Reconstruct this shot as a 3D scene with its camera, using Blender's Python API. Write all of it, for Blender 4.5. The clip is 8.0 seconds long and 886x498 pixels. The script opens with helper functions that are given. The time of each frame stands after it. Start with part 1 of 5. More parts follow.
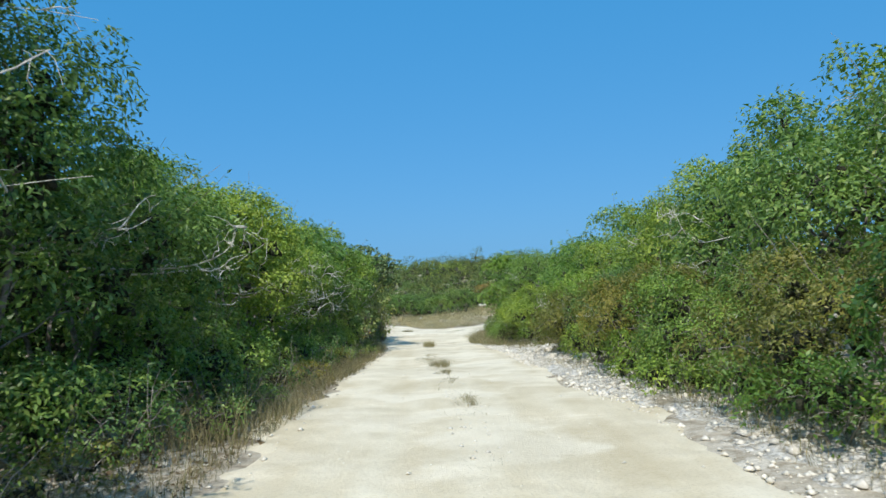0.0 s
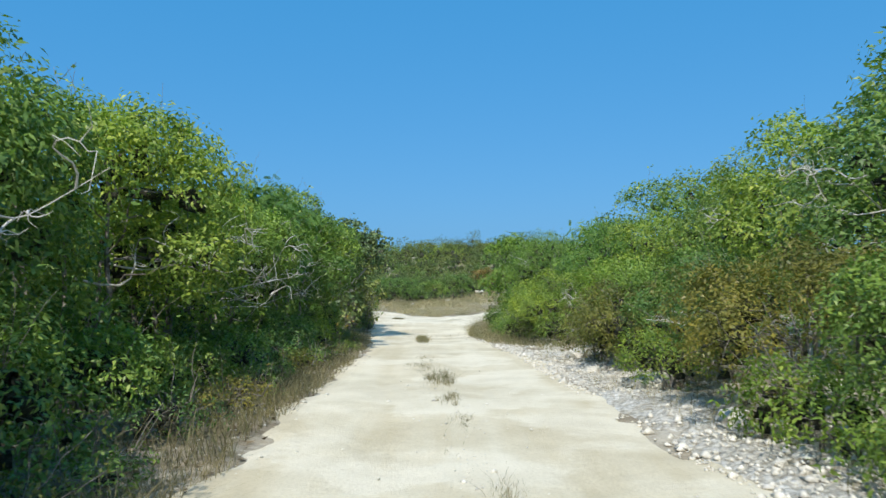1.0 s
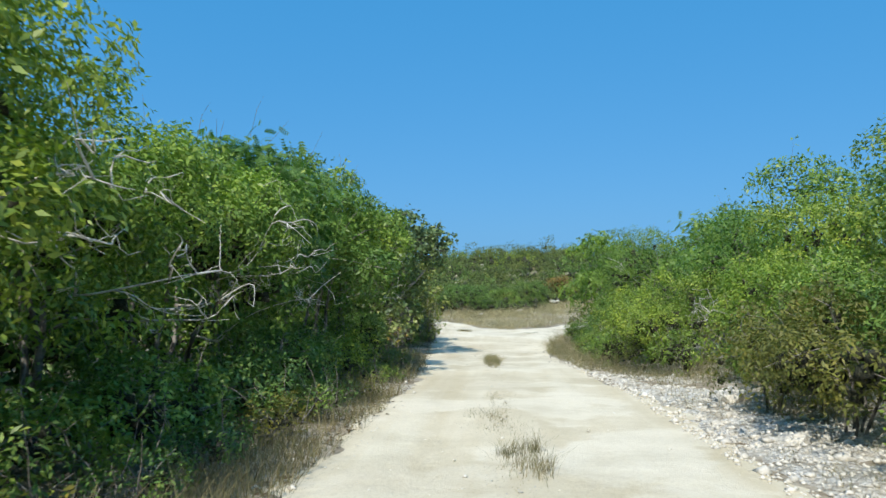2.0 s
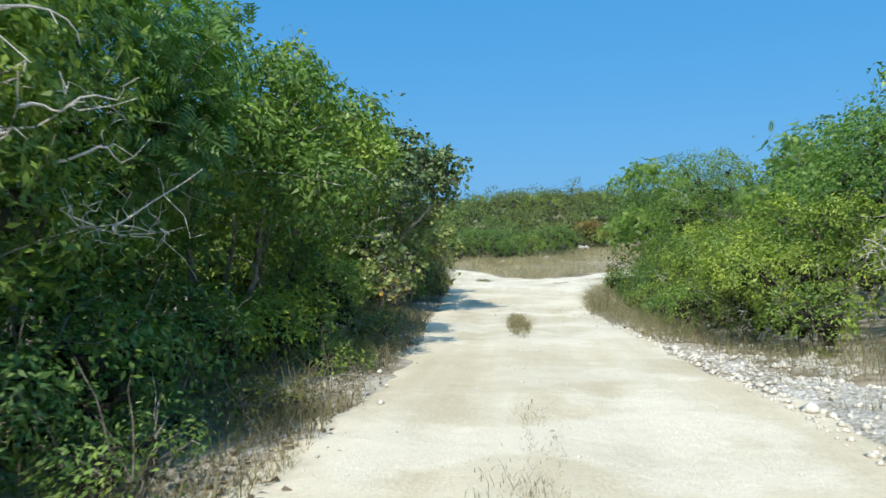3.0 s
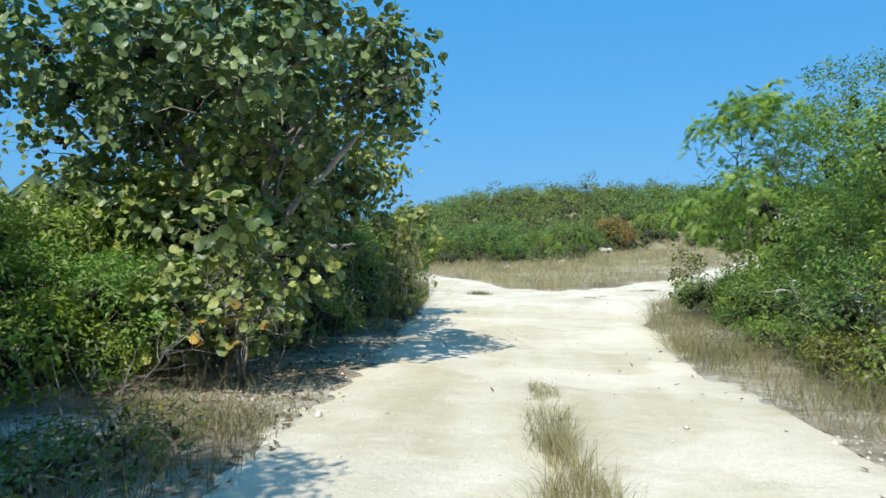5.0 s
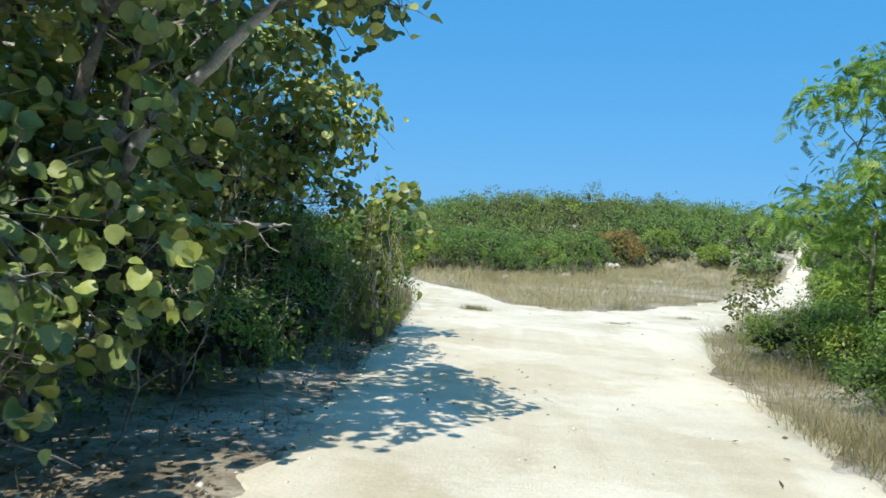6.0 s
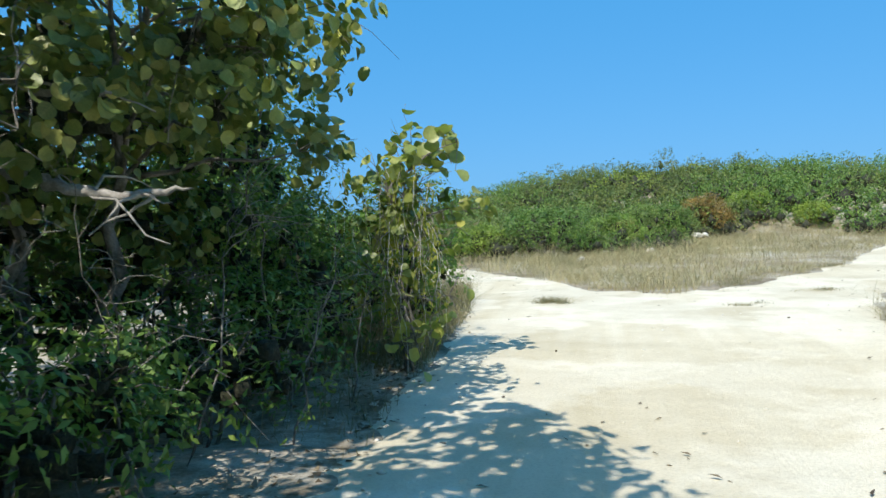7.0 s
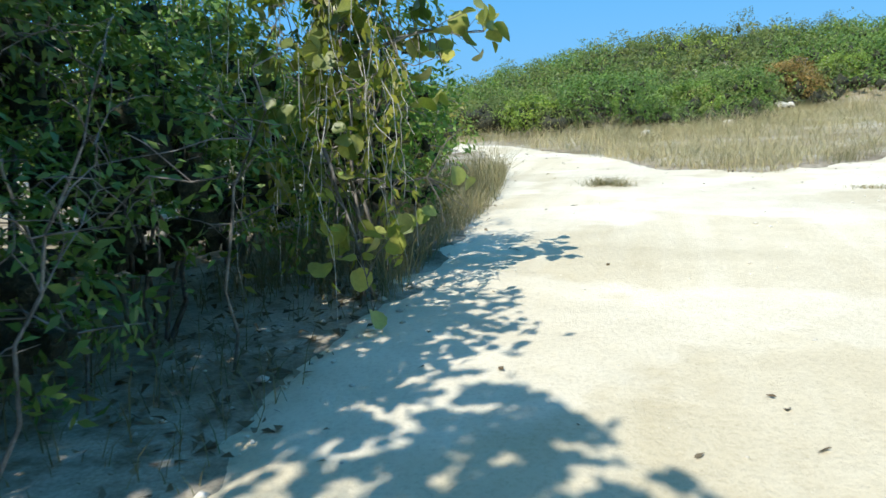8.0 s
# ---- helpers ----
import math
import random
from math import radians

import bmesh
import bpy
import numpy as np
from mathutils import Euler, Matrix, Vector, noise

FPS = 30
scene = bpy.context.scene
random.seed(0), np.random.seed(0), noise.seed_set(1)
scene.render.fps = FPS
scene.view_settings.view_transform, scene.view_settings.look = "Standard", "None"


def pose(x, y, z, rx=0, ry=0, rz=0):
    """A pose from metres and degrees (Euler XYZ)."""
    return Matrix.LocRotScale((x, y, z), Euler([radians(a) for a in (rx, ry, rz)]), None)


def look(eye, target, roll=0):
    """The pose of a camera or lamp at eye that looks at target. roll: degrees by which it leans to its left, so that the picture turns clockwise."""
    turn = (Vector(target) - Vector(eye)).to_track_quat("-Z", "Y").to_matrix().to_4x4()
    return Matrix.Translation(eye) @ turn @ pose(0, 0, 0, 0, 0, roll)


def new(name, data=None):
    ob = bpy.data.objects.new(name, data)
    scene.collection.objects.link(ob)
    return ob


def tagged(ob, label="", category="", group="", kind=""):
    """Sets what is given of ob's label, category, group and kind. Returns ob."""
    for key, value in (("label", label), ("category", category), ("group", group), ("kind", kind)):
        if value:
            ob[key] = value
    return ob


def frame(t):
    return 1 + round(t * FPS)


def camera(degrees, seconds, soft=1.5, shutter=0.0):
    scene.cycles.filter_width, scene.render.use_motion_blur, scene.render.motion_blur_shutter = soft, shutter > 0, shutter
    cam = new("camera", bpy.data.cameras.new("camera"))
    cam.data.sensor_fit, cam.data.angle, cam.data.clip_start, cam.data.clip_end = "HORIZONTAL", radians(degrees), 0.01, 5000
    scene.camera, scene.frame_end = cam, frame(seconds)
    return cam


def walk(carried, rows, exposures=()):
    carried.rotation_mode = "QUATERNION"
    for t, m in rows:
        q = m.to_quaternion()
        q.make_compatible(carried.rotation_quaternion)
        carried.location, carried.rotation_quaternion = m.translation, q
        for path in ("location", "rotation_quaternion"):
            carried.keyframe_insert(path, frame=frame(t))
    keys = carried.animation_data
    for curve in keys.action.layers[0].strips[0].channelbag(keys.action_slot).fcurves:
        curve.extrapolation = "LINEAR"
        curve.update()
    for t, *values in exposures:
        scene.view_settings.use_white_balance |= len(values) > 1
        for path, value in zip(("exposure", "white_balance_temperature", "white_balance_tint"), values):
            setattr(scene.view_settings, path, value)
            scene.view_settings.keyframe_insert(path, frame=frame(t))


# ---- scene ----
cam = camera(62.2, 8.0, shutter=0.1)
PATH = [
    (0, (-0.034, 0.024, 1.389), (-0.025, 2.016, 1.559), -2.1),
    (0.5, (-0.147, 2.523, 1.508), (-0.098, 4.518, 1.629), -1.8),
    (1, (-0.233, 5.302, 1.543), (-0.208, 7.297, 1.67), -0.1),
    (1.2, (-0.257, 6.517, 1.556), (-0.421, 8.505, 1.7), -0.3),
    (2.3, (-0.401, 12.749, 1.506), (-0.562, 14.737, 1.657), 0.7),
    (2.5, (-0.446, 13.907, 1.469), (-0.625, 15.896, 1.578), -0.1),
    (3, (-0.532, 16.831, 1.433), (-0.753, 18.819, 1.443), 0.3),
    (3.5, (-0.601, 19.65, 1.37), (-0.877, 21.631, 1.34), 1.3),
    (4, (-0.765, 22.73, 1.382), (-1.048, 24.71, 1.343), 0.6),
    (4.5, (-0.836, 25.532, 1.339), (-1.085, 27.516, 1.359), -0.2),
    (4.7, (-0.834, 26.537, 1.267), (-1.057, 28.524, 1.291), -0.1),
    (5.8, (-1.364, 31.974, 1.123), (-1.647, 33.954, 1.172), 2.4),
    (6, (-1.445, 32.852, 1.131), (-1.651, 34.841, 1.177), 4.3),
    (6.5, (-1.64, 34.937, 1.106), (-1.86, 36.924, 1.166), 4.4),
    (7, (-1.742, 36.718, 1.044), (-2.127, 38.681, 1.066), -1.2),
    (7.5, (-1.811, 38.306, 0.94), (-2.234, 40.254, 0.773), -1.2),
    (8, (-1.832, 39.962, 0.879), (-2.373, 41.865, 0.581), -1.8),
]
walk(cam, [(t, look(eye, target, roll)) for t, eye, target, roll in PATH], [(0.0, -0.05), (2.5, 0.0), (4.5, 0.15), (6.0, 0.15), (7.0, 0.18), (8.0, 0.3)])

# ---- daylight: clear sky, sun high behind and to the side of the road ----
SUN_HEIGHT = radians(50)
SUN_DIR = Vector((-0.25, -0.968, 0.0)).normalized() * math.cos(SUN_HEIGHT) + Vector((0, 0, math.sin(SUN_HEIGHT)))
world = bpy.data.worlds.new("sky")
scene.world = world
world.use_nodes = True
wn, wl = world.node_tree.nodes, world.node_tree.links
sky = wn.new("ShaderNodeTexSky")
sky.sky_type, sky.sun_disc = "NISHITA", False
sky.sun_elevation, sky.sun_rotation = SUN_HEIGHT, math.atan2(SUN_DIR.x, SUN_DIR.y)
sky.altitude, sky.air_density, sky.dust_density, sky.ozone_density = 0, 1.0, 2.0, 2.0
clear = wn.new("ShaderNodeMix")  # a deeper, more even tropical blue than the model sky alone
clear.data_type = "RGBA"
clear.inputs[0].default_value, clear.inputs[7].default_value = 0.6, (0.02, 3.25, 7.7, 1)
wl.new(sky.outputs[0], clear.inputs[6])
wl.new(clear.outputs[2], wn["Background"].inputs[0])
wn["Background"].inputs[1].default_value = 0.12
sun = new("sun", bpy.data.lights.new("sun", "SUN"))
sun.data.energy, sun.data.angle, sun.data.color = 4.6, radians(0.55), (1.0, 0.955, 0.87)
sun.matrix_world = look(SUN_DIR * 60, (0, 0, 0))


# ---- materials ----
def shader(name):
    m = bpy.data.materials.new(name)
    m.use_nodes = True
    n, l = m.node_tree.nodes, m.node_tree.links
    return m, n, l, n["Principled BSDF"], n["Material Output"]


def noise_node(n, l, scale, detail=4.0, rough=0.6, coords="Object"):
    tc = n.new("ShaderNodeTexCoord")
    t = n.new("ShaderNodeTexNoise")
    t.inputs["Scale"].default_value, t.inputs["Detail"].default_value, t.inputs["Roughness"].default_value = scale, detail, rough
    l.new(tc.outputs[coords], t.inputs["Vector"])
    return t


def ramp(n, l, source, stops):
    r = n.new("ShaderNodeValToRGB")
    e = r.color_ramp.elements
    while len(e) < len(stops):
        e.new(0.5)
    for k, (p, c) in zip(e, stops):
        k.position, k.color = p, (*c, 1)
    l.new(source, r.inputs[0])
    return r


def mixed(n, l, kind, fac, a, b):
    m = n.new("ShaderNodeMix")
    m.data_type, m.blend_type = "RGBA", kind
    for sock, v in ((m.inputs[0], fac), (m.inputs[6], a), (m.inputs[7], b)):
        if isinstance(v, (int, float)):
            sock.default_value = v
        elif isinstance(v, tuple):
            sock.default_value = (*v, 1)
        else:
            l.new(v, sock)
    return m.outputs[2]


def bump(n, l, height, strength, distance, bsdf):
    b = n.new("ShaderNodeBump")
    b.inputs["Strength"].default_value, b.inputs["Distance"].default_value = strength, distance
    l.new(height, b.inputs["Height"])
    l.new(b.outputs[0], bsdf.inputs["Normal"])


def leaf_material(name, tones, patch=0.8, gloss=0.42, through_light=0.25, warm=None, veins=False):
    """Leaves: tone by leaf and by patch of the crown, waxy face, light passing through the blade."""
    m, n, l, p, out = shader(name)
    geo = n.new("ShaderNodeNewGeometry")
    k = len(tones)
    mean = [sum(c[i] for c in tones) / k for i in range(3)]
    tones = [tuple(0.4 * a + 0.6 * b for a, b in zip(mean, c)) for c in tones]
    r = ramp(n, l, geo.outputs["Random Per Island"], [(i / (k - 1), c) for i, c in enumerate(tones)])
    clump = noise_node(n, l, 2.6, 2.0)
    hue = ramp(n, l, clump.outputs[0], [(0.33, (0.72, 0.80, 0.92)), (0.5, (1, 1, 1)), (0.67, (1.18, 1.12, 0.94))])
    big = noise_node(n, l, patch, 3.0, coords="Object")
    shade = ramp(n, l, big.outputs[0], [(0.34, (0.55, 0.60, 0.56)), (0.5, (1, 1, 1)), (0.66, warm or (1.2, 1.15, 0.95))])
    col = mixed(n, l, "MULTIPLY", 1.0, r.outputs[0], shade.outputs[0])
    col = mixed(n, l, "MULTIPLY", 1.0, col, hue.outputs[0])
    mott = noise_node(n, l, 28.0, 3.0)
    spots = ramp(n, l, mott.outputs[0], [(0.3, (0.82, 0.84, 0.8)), (0.7, (1.16, 1.14, 1.1))])
    col = mixed(n, l, "MULTIPLY", 1.0, col, spots.outputs[0])
    if veins:
        uv = n.new("ShaderNodeUVMap")
        uv.uv_map = "blade"
        xy = n.new("ShaderNodeSeparateXYZ")
        l.new(uv.outputs[0], xy.inputs[0])

        def calc(op, a, b=None):
            m2 = n.new("ShaderNodeMath")
            m2.operation = op
            for sock, val in zip(m2.inputs, (a, b)):
                if isinstance(val, (int, float)):
                    sock.default_value = val
                elif val is not None:
                    l.new(val, sock)
            return m2.outputs[0]

        side = calc("ABSOLUTE", xy.outputs[1])
        ribs = calc("LESS_THAN", calc("FRACT", calc("MULTIPLY", calc("SUBTRACT", xy.outputs[0], calc("MULTIPLY", side, 0.6)), 5.0)), 0.10)
        line = calc("MAXIMUM", ribs, calc("LESS_THAN", side, 0.022))
        col = mixed(n, l, "MIX", calc("MULTIPLY", line, 0.16), col, (0.42, 0.44, 0.2))
    oi = n.new("ShaderNodeObjectInfo")
    own = ramp(n, l, oi.outputs["Random"], [(0.0, (0.64, 0.74, 0.82)), (0.35, (0.95, 0.98, 0.98)), (0.7, (1.12, 1.07, 0.92)), (1.0, (1.30, 1.14, 0.92))])
    col = mixed(n, l, "MULTIPLY", 1.0, col, own.outputs[0])
    l.new(col, p.inputs["Base Color"])
    p.inputs["Roughness"].default_value = gloss
    p.inputs["Specular IOR Level"].default_value = 0.5 if veins else 0.28
    tr = n.new("ShaderNodeBsdfTranslucent")
    l.new(mixed(n, l, "MULTIPLY", 1.0, col, (1.08, 1.42, 0.58)), tr.inputs[0])
    mx = n.new("ShaderNodeMixShader")
    mx.inputs[0].default_value = through_light
    l.new(p.outputs[0], mx.inputs[1])
    l.new(tr.outputs[0], mx.inputs[2])
    l.new(mx.outputs[0], out.inputs[0])
    return m


def bark_material(name, light, dark):
    m, n, l, p, out = shader(name)
    a = noise_node(n, l, 9.0, 5.0)
    b = noise_node(n, l, 60.0, 3.0)
    r = ramp(n, l, a.outputs[0], [(0.35, dark), (0.62, light)])
    f = ramp(n, l, b.outputs[0], [(0.3, (0.75, 0.74, 0.72)), (0.7, (1.1, 1.1, 1.1))])
    l.new(mixed(n, l, "MULTIPLY", 1.0, r.outputs[0], f.outputs[0]), p.inputs["Base Color"])
    p.inputs["Roughness"].default_value = 0.85
    bump(n, l, b.outputs[0], 0.6, 0.01, p)
    return m


def grass_material(name, tones):
    m, n, l, p, out = shader(name)
    geo = n.new("ShaderNodeNewGeometry")
    r = ramp(n, l, geo.outputs["Random Per Island"], [(i / (len(tones) - 1), c) for i, c in enumerate(tones)])
    a = noise_node(n, l, 0.9, 3.0)
    f = ramp(n, l, a.outputs[0], [(0.35, (0.75, 0.78, 0.72)), (0.65, (1.15, 1.1, 1.0))])
    col = mixed(n, l, "MULTIPLY", 1.0, r.outputs[0], f.outputs[0])
    l.new(col, p.inputs["Base Color"])
    p.inputs["Roughness"].default_value = 0.6
    tr = n.new("ShaderNodeBsdfTranslucent")
    l.new(col, tr.inputs[0])
    mx = n.new("ShaderNodeMixShader")
    mx.inputs[0].default_value = 0.3
    l.new(p.outputs[0], mx.inputs[1])
    l.new(tr.outputs[0], mx.inputs[2])
    l.new(mx.outputs[0], out.inputs[0])
    return m


def road_material():
    m, n, l, p, out = shader("crushed_limestone")
    wide = noise_node(n, l, 0.8, 4.0, 0.55)
    mp = n.new("ShaderNodeMapping")
    mp.inputs["Scale"].default_value = (1.9, 0.12, 1.0)
    l.new(wide.inputs["Vector"].links[0].from_socket, mp.inputs["Vector"])
    l.new(mp.outputs[0], wide.inputs["Vector"])
    mid = noise_node(n, l, 2.6, 5.0, 0.6)
    fine = noise_node(n, l, 38.0, 6.0, 0.7)
    base = ramp(n, l, wide.outputs[0], [(0.34, (0.60, 0.525, 0.37)), (0.5, (0.655, 0.585, 0.435)), (0.66, (0.705, 0.645, 0.50))])
    f1 = ramp(n, l, mid.outputs[0], [(0.3, (0.94, 0.93, 0.91)), (0.55, (1, 1, 1)), (0.75, (1.03, 1.03, 1.04))])
    f2 = ramp(n, l, fine.outputs[0], [(0.25, (0.80, 0.78, 0.74)), (0.5, (1, 1, 1)), (0.8, (1.06, 1.06, 1.06))])
    c = mixed(n, l, "MULTIPLY", 1.0, base.outputs[0], f1.outputs[0])
    loose = noise_node(n, l, 0.42, 9.0, 0.58)
    sheet = ramp(n, l, loose.outputs[0], [(0.485, (0, 0, 0)), (0.535, (0.95, 0.95, 0.95))])
    c = mixed(n, l, "MIX", sheet.outputs[0], c, mixed(n, l, "MULTIPLY", 1.0, (0.728, 0.666, 0.525), f1.outputs[0]))
    worn = noise_node(n, l, 0.33, 7.0, 0.62)
    f3 = ramp(n, l, worn.outputs[0], [(0.44, (0.93, 0.92, 0.89)), (0.50, (1.0, 1.0, 0.99)), (0.58, (1.06, 1.06, 1.06))])
    c = mixed(n, l, "MULTIPLY", 1.0, c, f3.outputs[0])
    l.new(mixed(n, l, "MULTIPLY", 1.0, c, f2.outputs[0]), p.inputs["Base Color"])
    p.inputs["Roughness"].default_value = 0.95
    p.inputs["Specular IOR Level"].default_value = 0.15
    s = n.new("ShaderNodeMath")
    s.operation = "MULTIPLY_ADD"
    s.inputs[1].default_value = 3.0
    l.new(mid.outputs[0], s.inputs[0])
    l.new(fine.outputs[0], s.inputs[2])
    bump(n, l, s.outputs[0], 0.5, 0.02, p)
    return m


def ground_material():
    m, n, l, p, out = shader("stony_scrub_soil")
    wide = noise_node(n, l, 0.55, 4.0, 0.6)
    mid = noise_node(n, l, 5.0, 6.0, 0.65)
    fine = noise_node(n, l, 45.0, 5.0, 0.7)
    base = ramp(n, l, wide.outputs[0], [(0.32, (0.19, 0.155, 0.105)), (0.47, (0.35, 0.305, 0.23)), (0.64, (0.54, 0.505, 0.43))])
    f1 = ramp(n, l, mid.outputs[0], [(0.32, (0.55, 0.5, 0.42)), (0.5, (1, 1, 1)), (0.7, (1.3, 1.3, 1.3))])
    f2 = ramp(n, l, fine.outputs[0], [(0.3, (0.7, 0.68, 0.64)), (0.7, (1.2, 1.2, 1.2))])
    c = mixed(n, l, "MULTIPLY", 1.0, base.outputs[0], f1.outputs[0])
    l.new(mixed(n, l, "MULTIPLY", 1.0, c, f2.outputs[0]), p.inputs["Base Color"])
    p.inputs["Roughness"].default_value = 0.95
    p.inputs["Specular IOR Level"].default_value = 0.15
    bump(n, l, mid.outputs[0], 0.6, 0.06, p)
    return m


def rubble_material():
    m, n, l, p, out = shader("broken_limestone")
    cells = n.new("ShaderNodeTexVoronoi")
    cells.inputs["Scale"].default_value = 17.0
    tc = n.new("ShaderNodeTexCoord")
    l.new(tc.outputs["Object"], cells.inputs["Vector"])
    wide = noise_node(n, l, 1.3, 5.0, 0.6)
    fine = noise_node(n, l, 40.0, 5.0, 0.7)
    base = ramp(n, l, wide.outputs[0], [(0.31, (0.42, 0.385, 0.30)), (0.43, (0.68, 0.65, 0.58)), (0.58, (0.80, 0.785, 0.74))])
    each = ramp(n, l, cells.outputs["Color"], [(0.1, (0.74, 0.72, 0.68)), (0.5, (0.97, 0.97, 0.95)), (0.9, (1.1, 1.1, 1.09))])
    gaps = ramp(n, l, cells.outputs["Distance"], [(0.4, (1, 1, 1)), (0.8, (0.7, 0.67, 0.61))])
    f2 = ramp(n, l, fine.outputs[0], [(0.3, (0.75, 0.73, 0.70)), (0.7, (1.12, 1.12, 1.12))])
    c = mixed(n, l, "MULTIPLY", 1.0, base.outputs[0], each.outputs[0])
    c = mixed(n, l, "MULTIPLY", 1.0, c, gaps.outputs[0])
    l.new(mixed(n, l, "MULTIPLY", 1.0, c, f2.outputs[0]), p.inputs["Base Color"])
    p.inputs["Roughness"].default_value = 0.95
    p.inputs["Specular IOR Level"].default_value = 0.15
    flip = n.new("ShaderNodeMath")
    flip.operation = "MULTIPLY_ADD"
    flip.inputs[1].default_value = -1.0
    l.new(cells.outputs["Distance"], flip.inputs[0])
    l.new(fine.outputs[0], flip.inputs[2])
    bump(n, l, flip.outputs[0], 0.8, 0.05, p)
    return m


def stone_material():
    m, n, l, p, out = shader("limestone")
    oi = n.new("ShaderNodeObjectInfo")
    geo = n.new("ShaderNodeNewGeometry")
    a = noise_node(n, l, 7.0, 5.0)
    r = ramp(n, l, a.outputs[0], [(0.3, (0.42, 0.40, 0.35)), (0.55, (0.66, 0.63, 0.57)), (0.75, (0.78, 0.76, 0.71))])
    v = n.new("ShaderNodeMath")
    v.operation = "ADD"
    l.new(oi.outputs["Random"], v.inputs[0])
    l.new(geo.outputs["Random Per Island"], v.inputs[1])
    t = ramp(n, l, v.outputs[0], [(0.0, (0.62, 0.6, 0.58)), (0.6, (0.95, 0.95, 0.93)), (1.0, (1.1, 1.08, 1.02))])
    l.new(mixed(n, l, "MULTIPLY", 1.0, r.outputs[0], t.outputs[0]), p.inputs["Base Color"])
    p.inputs["Roughness"].default_value = 0.9
    bump(n, l, a.outputs[0], 0.7, 0.03, p)
    return m


def gap_shade_material():
    """Near-black insides of shrubs: shade between leaves put into the colour, flecked like twigs."""
    m, n, l, p, out = shader("gap_shade")
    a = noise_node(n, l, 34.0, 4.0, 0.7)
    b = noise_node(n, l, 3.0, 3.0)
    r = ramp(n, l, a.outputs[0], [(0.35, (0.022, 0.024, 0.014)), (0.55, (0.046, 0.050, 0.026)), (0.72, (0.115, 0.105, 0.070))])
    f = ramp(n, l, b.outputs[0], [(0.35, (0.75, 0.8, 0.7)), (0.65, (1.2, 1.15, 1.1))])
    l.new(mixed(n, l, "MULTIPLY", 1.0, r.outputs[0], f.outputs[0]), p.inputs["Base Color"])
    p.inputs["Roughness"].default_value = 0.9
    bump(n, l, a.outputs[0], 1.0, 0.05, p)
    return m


ROAD, GROUND, STONE, RUBBLE = road_material(), ground_material(), stone_material(), rubble_material()
GAP_SHADE = gap_shade_material()
BARK = bark_material("grey_bark", (0.34, 0.31, 0.275), (0.10, 0.085, 0.07))
LIMB = bark_material("smooth_grey_limb", (0.50, 0.47, 0.43), (0.27, 0.25, 0.22))
PALE = bark_material("bleached_dead_wood", (0.74, 0.71, 0.66), (0.48, 0.45, 0.40))
SMALL = leaf_material("small_leaves", [(0.103, 0.189, 0.041), (0.174, 0.288, 0.061), (0.259, 0.372, 0.079), (0.395, 0.468, 0.119)])
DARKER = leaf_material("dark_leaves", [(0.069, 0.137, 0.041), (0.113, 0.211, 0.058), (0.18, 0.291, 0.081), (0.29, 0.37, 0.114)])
FEATHER = leaf_material("feathery_leaves", [(0.096, 0.196, 0.040), (0.144, 0.260, 0.054), (0.192, 0.310, 0.074), (0.268, 0.363, 0.103)], through_light=0.3)
GRAPE = leaf_material("round_waxy_leaves", [(0.087, 0.153, 0.054), (0.135, 0.211, 0.07), (0.199, 0.268, 0.086), (0.284, 0.342, 0.115), (0.466, 0.465, 0.194)], gloss=0.46, through_light=0.12, veins=True)
# Yellower copy of round_waxy_leaves: the sapling's sunlit look is put into the colour.
SUNLIT = leaf_material("sunlit_round_leaves", [(0.122, 0.173, 0.042), (0.195, 0.248, 0.063), (0.266, 0.313, 0.094), (0.349, 0.367, 0.135)], gloss=0.42, through_light=0.25, veins=True)
OLIVE = leaf_material("olive_brown_leaves", [(0.135, 0.149, 0.045), (0.204, 0.204, 0.058), (0.271, 0.239, 0.075), (0.144, 0.189, 0.052)])
VINE = leaf_material("yellowing_vine_leaves", [(0.24, 0.25, 0.05), (0.33, 0.33, 0.07), (0.40, 0.36, 0.09), (0.26, 0.30, 0.07)], through_light=0.4)
RUSTY = leaf_material("withered_brown_leaves", [(0.264, 0.151, 0.044), (0.356, 0.221, 0.066), (0.423, 0.287, 0.098)], through_light=0.2)
SCRUB = leaf_material("hillside_leaves", [(0.09, 0.14, 0.052), (0.113, 0.167, 0.062), (0.136, 0.189, 0.074), (0.172, 0.211, 0.101)], patch=0.33, gloss=0.6, warm=(1.45, 1.2, 1.0))
STRAW = grass_material("dry_grass_blades", [(0.36, 0.31, 0.16), (0.47, 0.40, 0.215), (0.55, 0.48, 0.29), (0.25, 0.27, 0.11)])
TUFTY = grass_material("wiry_grass_blades", [(0.16, 0.14, 0.07), (0.24, 0.21, 0.10), (0.32, 0.27, 0.15), (0.13, 0.15, 0.05)])
VERGE = grass_material("brownish_verge_grass", [(0.20, 0.185, 0.09), (0.30, 0.265, 0.135), (0.40, 0.345, 0.19), (0.17, 0.195, 0.08)])
LITTER = grass_material("fallen_leaves", [(0.10, 0.07, 0.04), (0.19, 0.14, 0.085), (0.30, 0.24, 0.16), (0.13, 0.11, 0.075)])


# ---- mesh helpers ----
rng = np.random.default_rng(7)


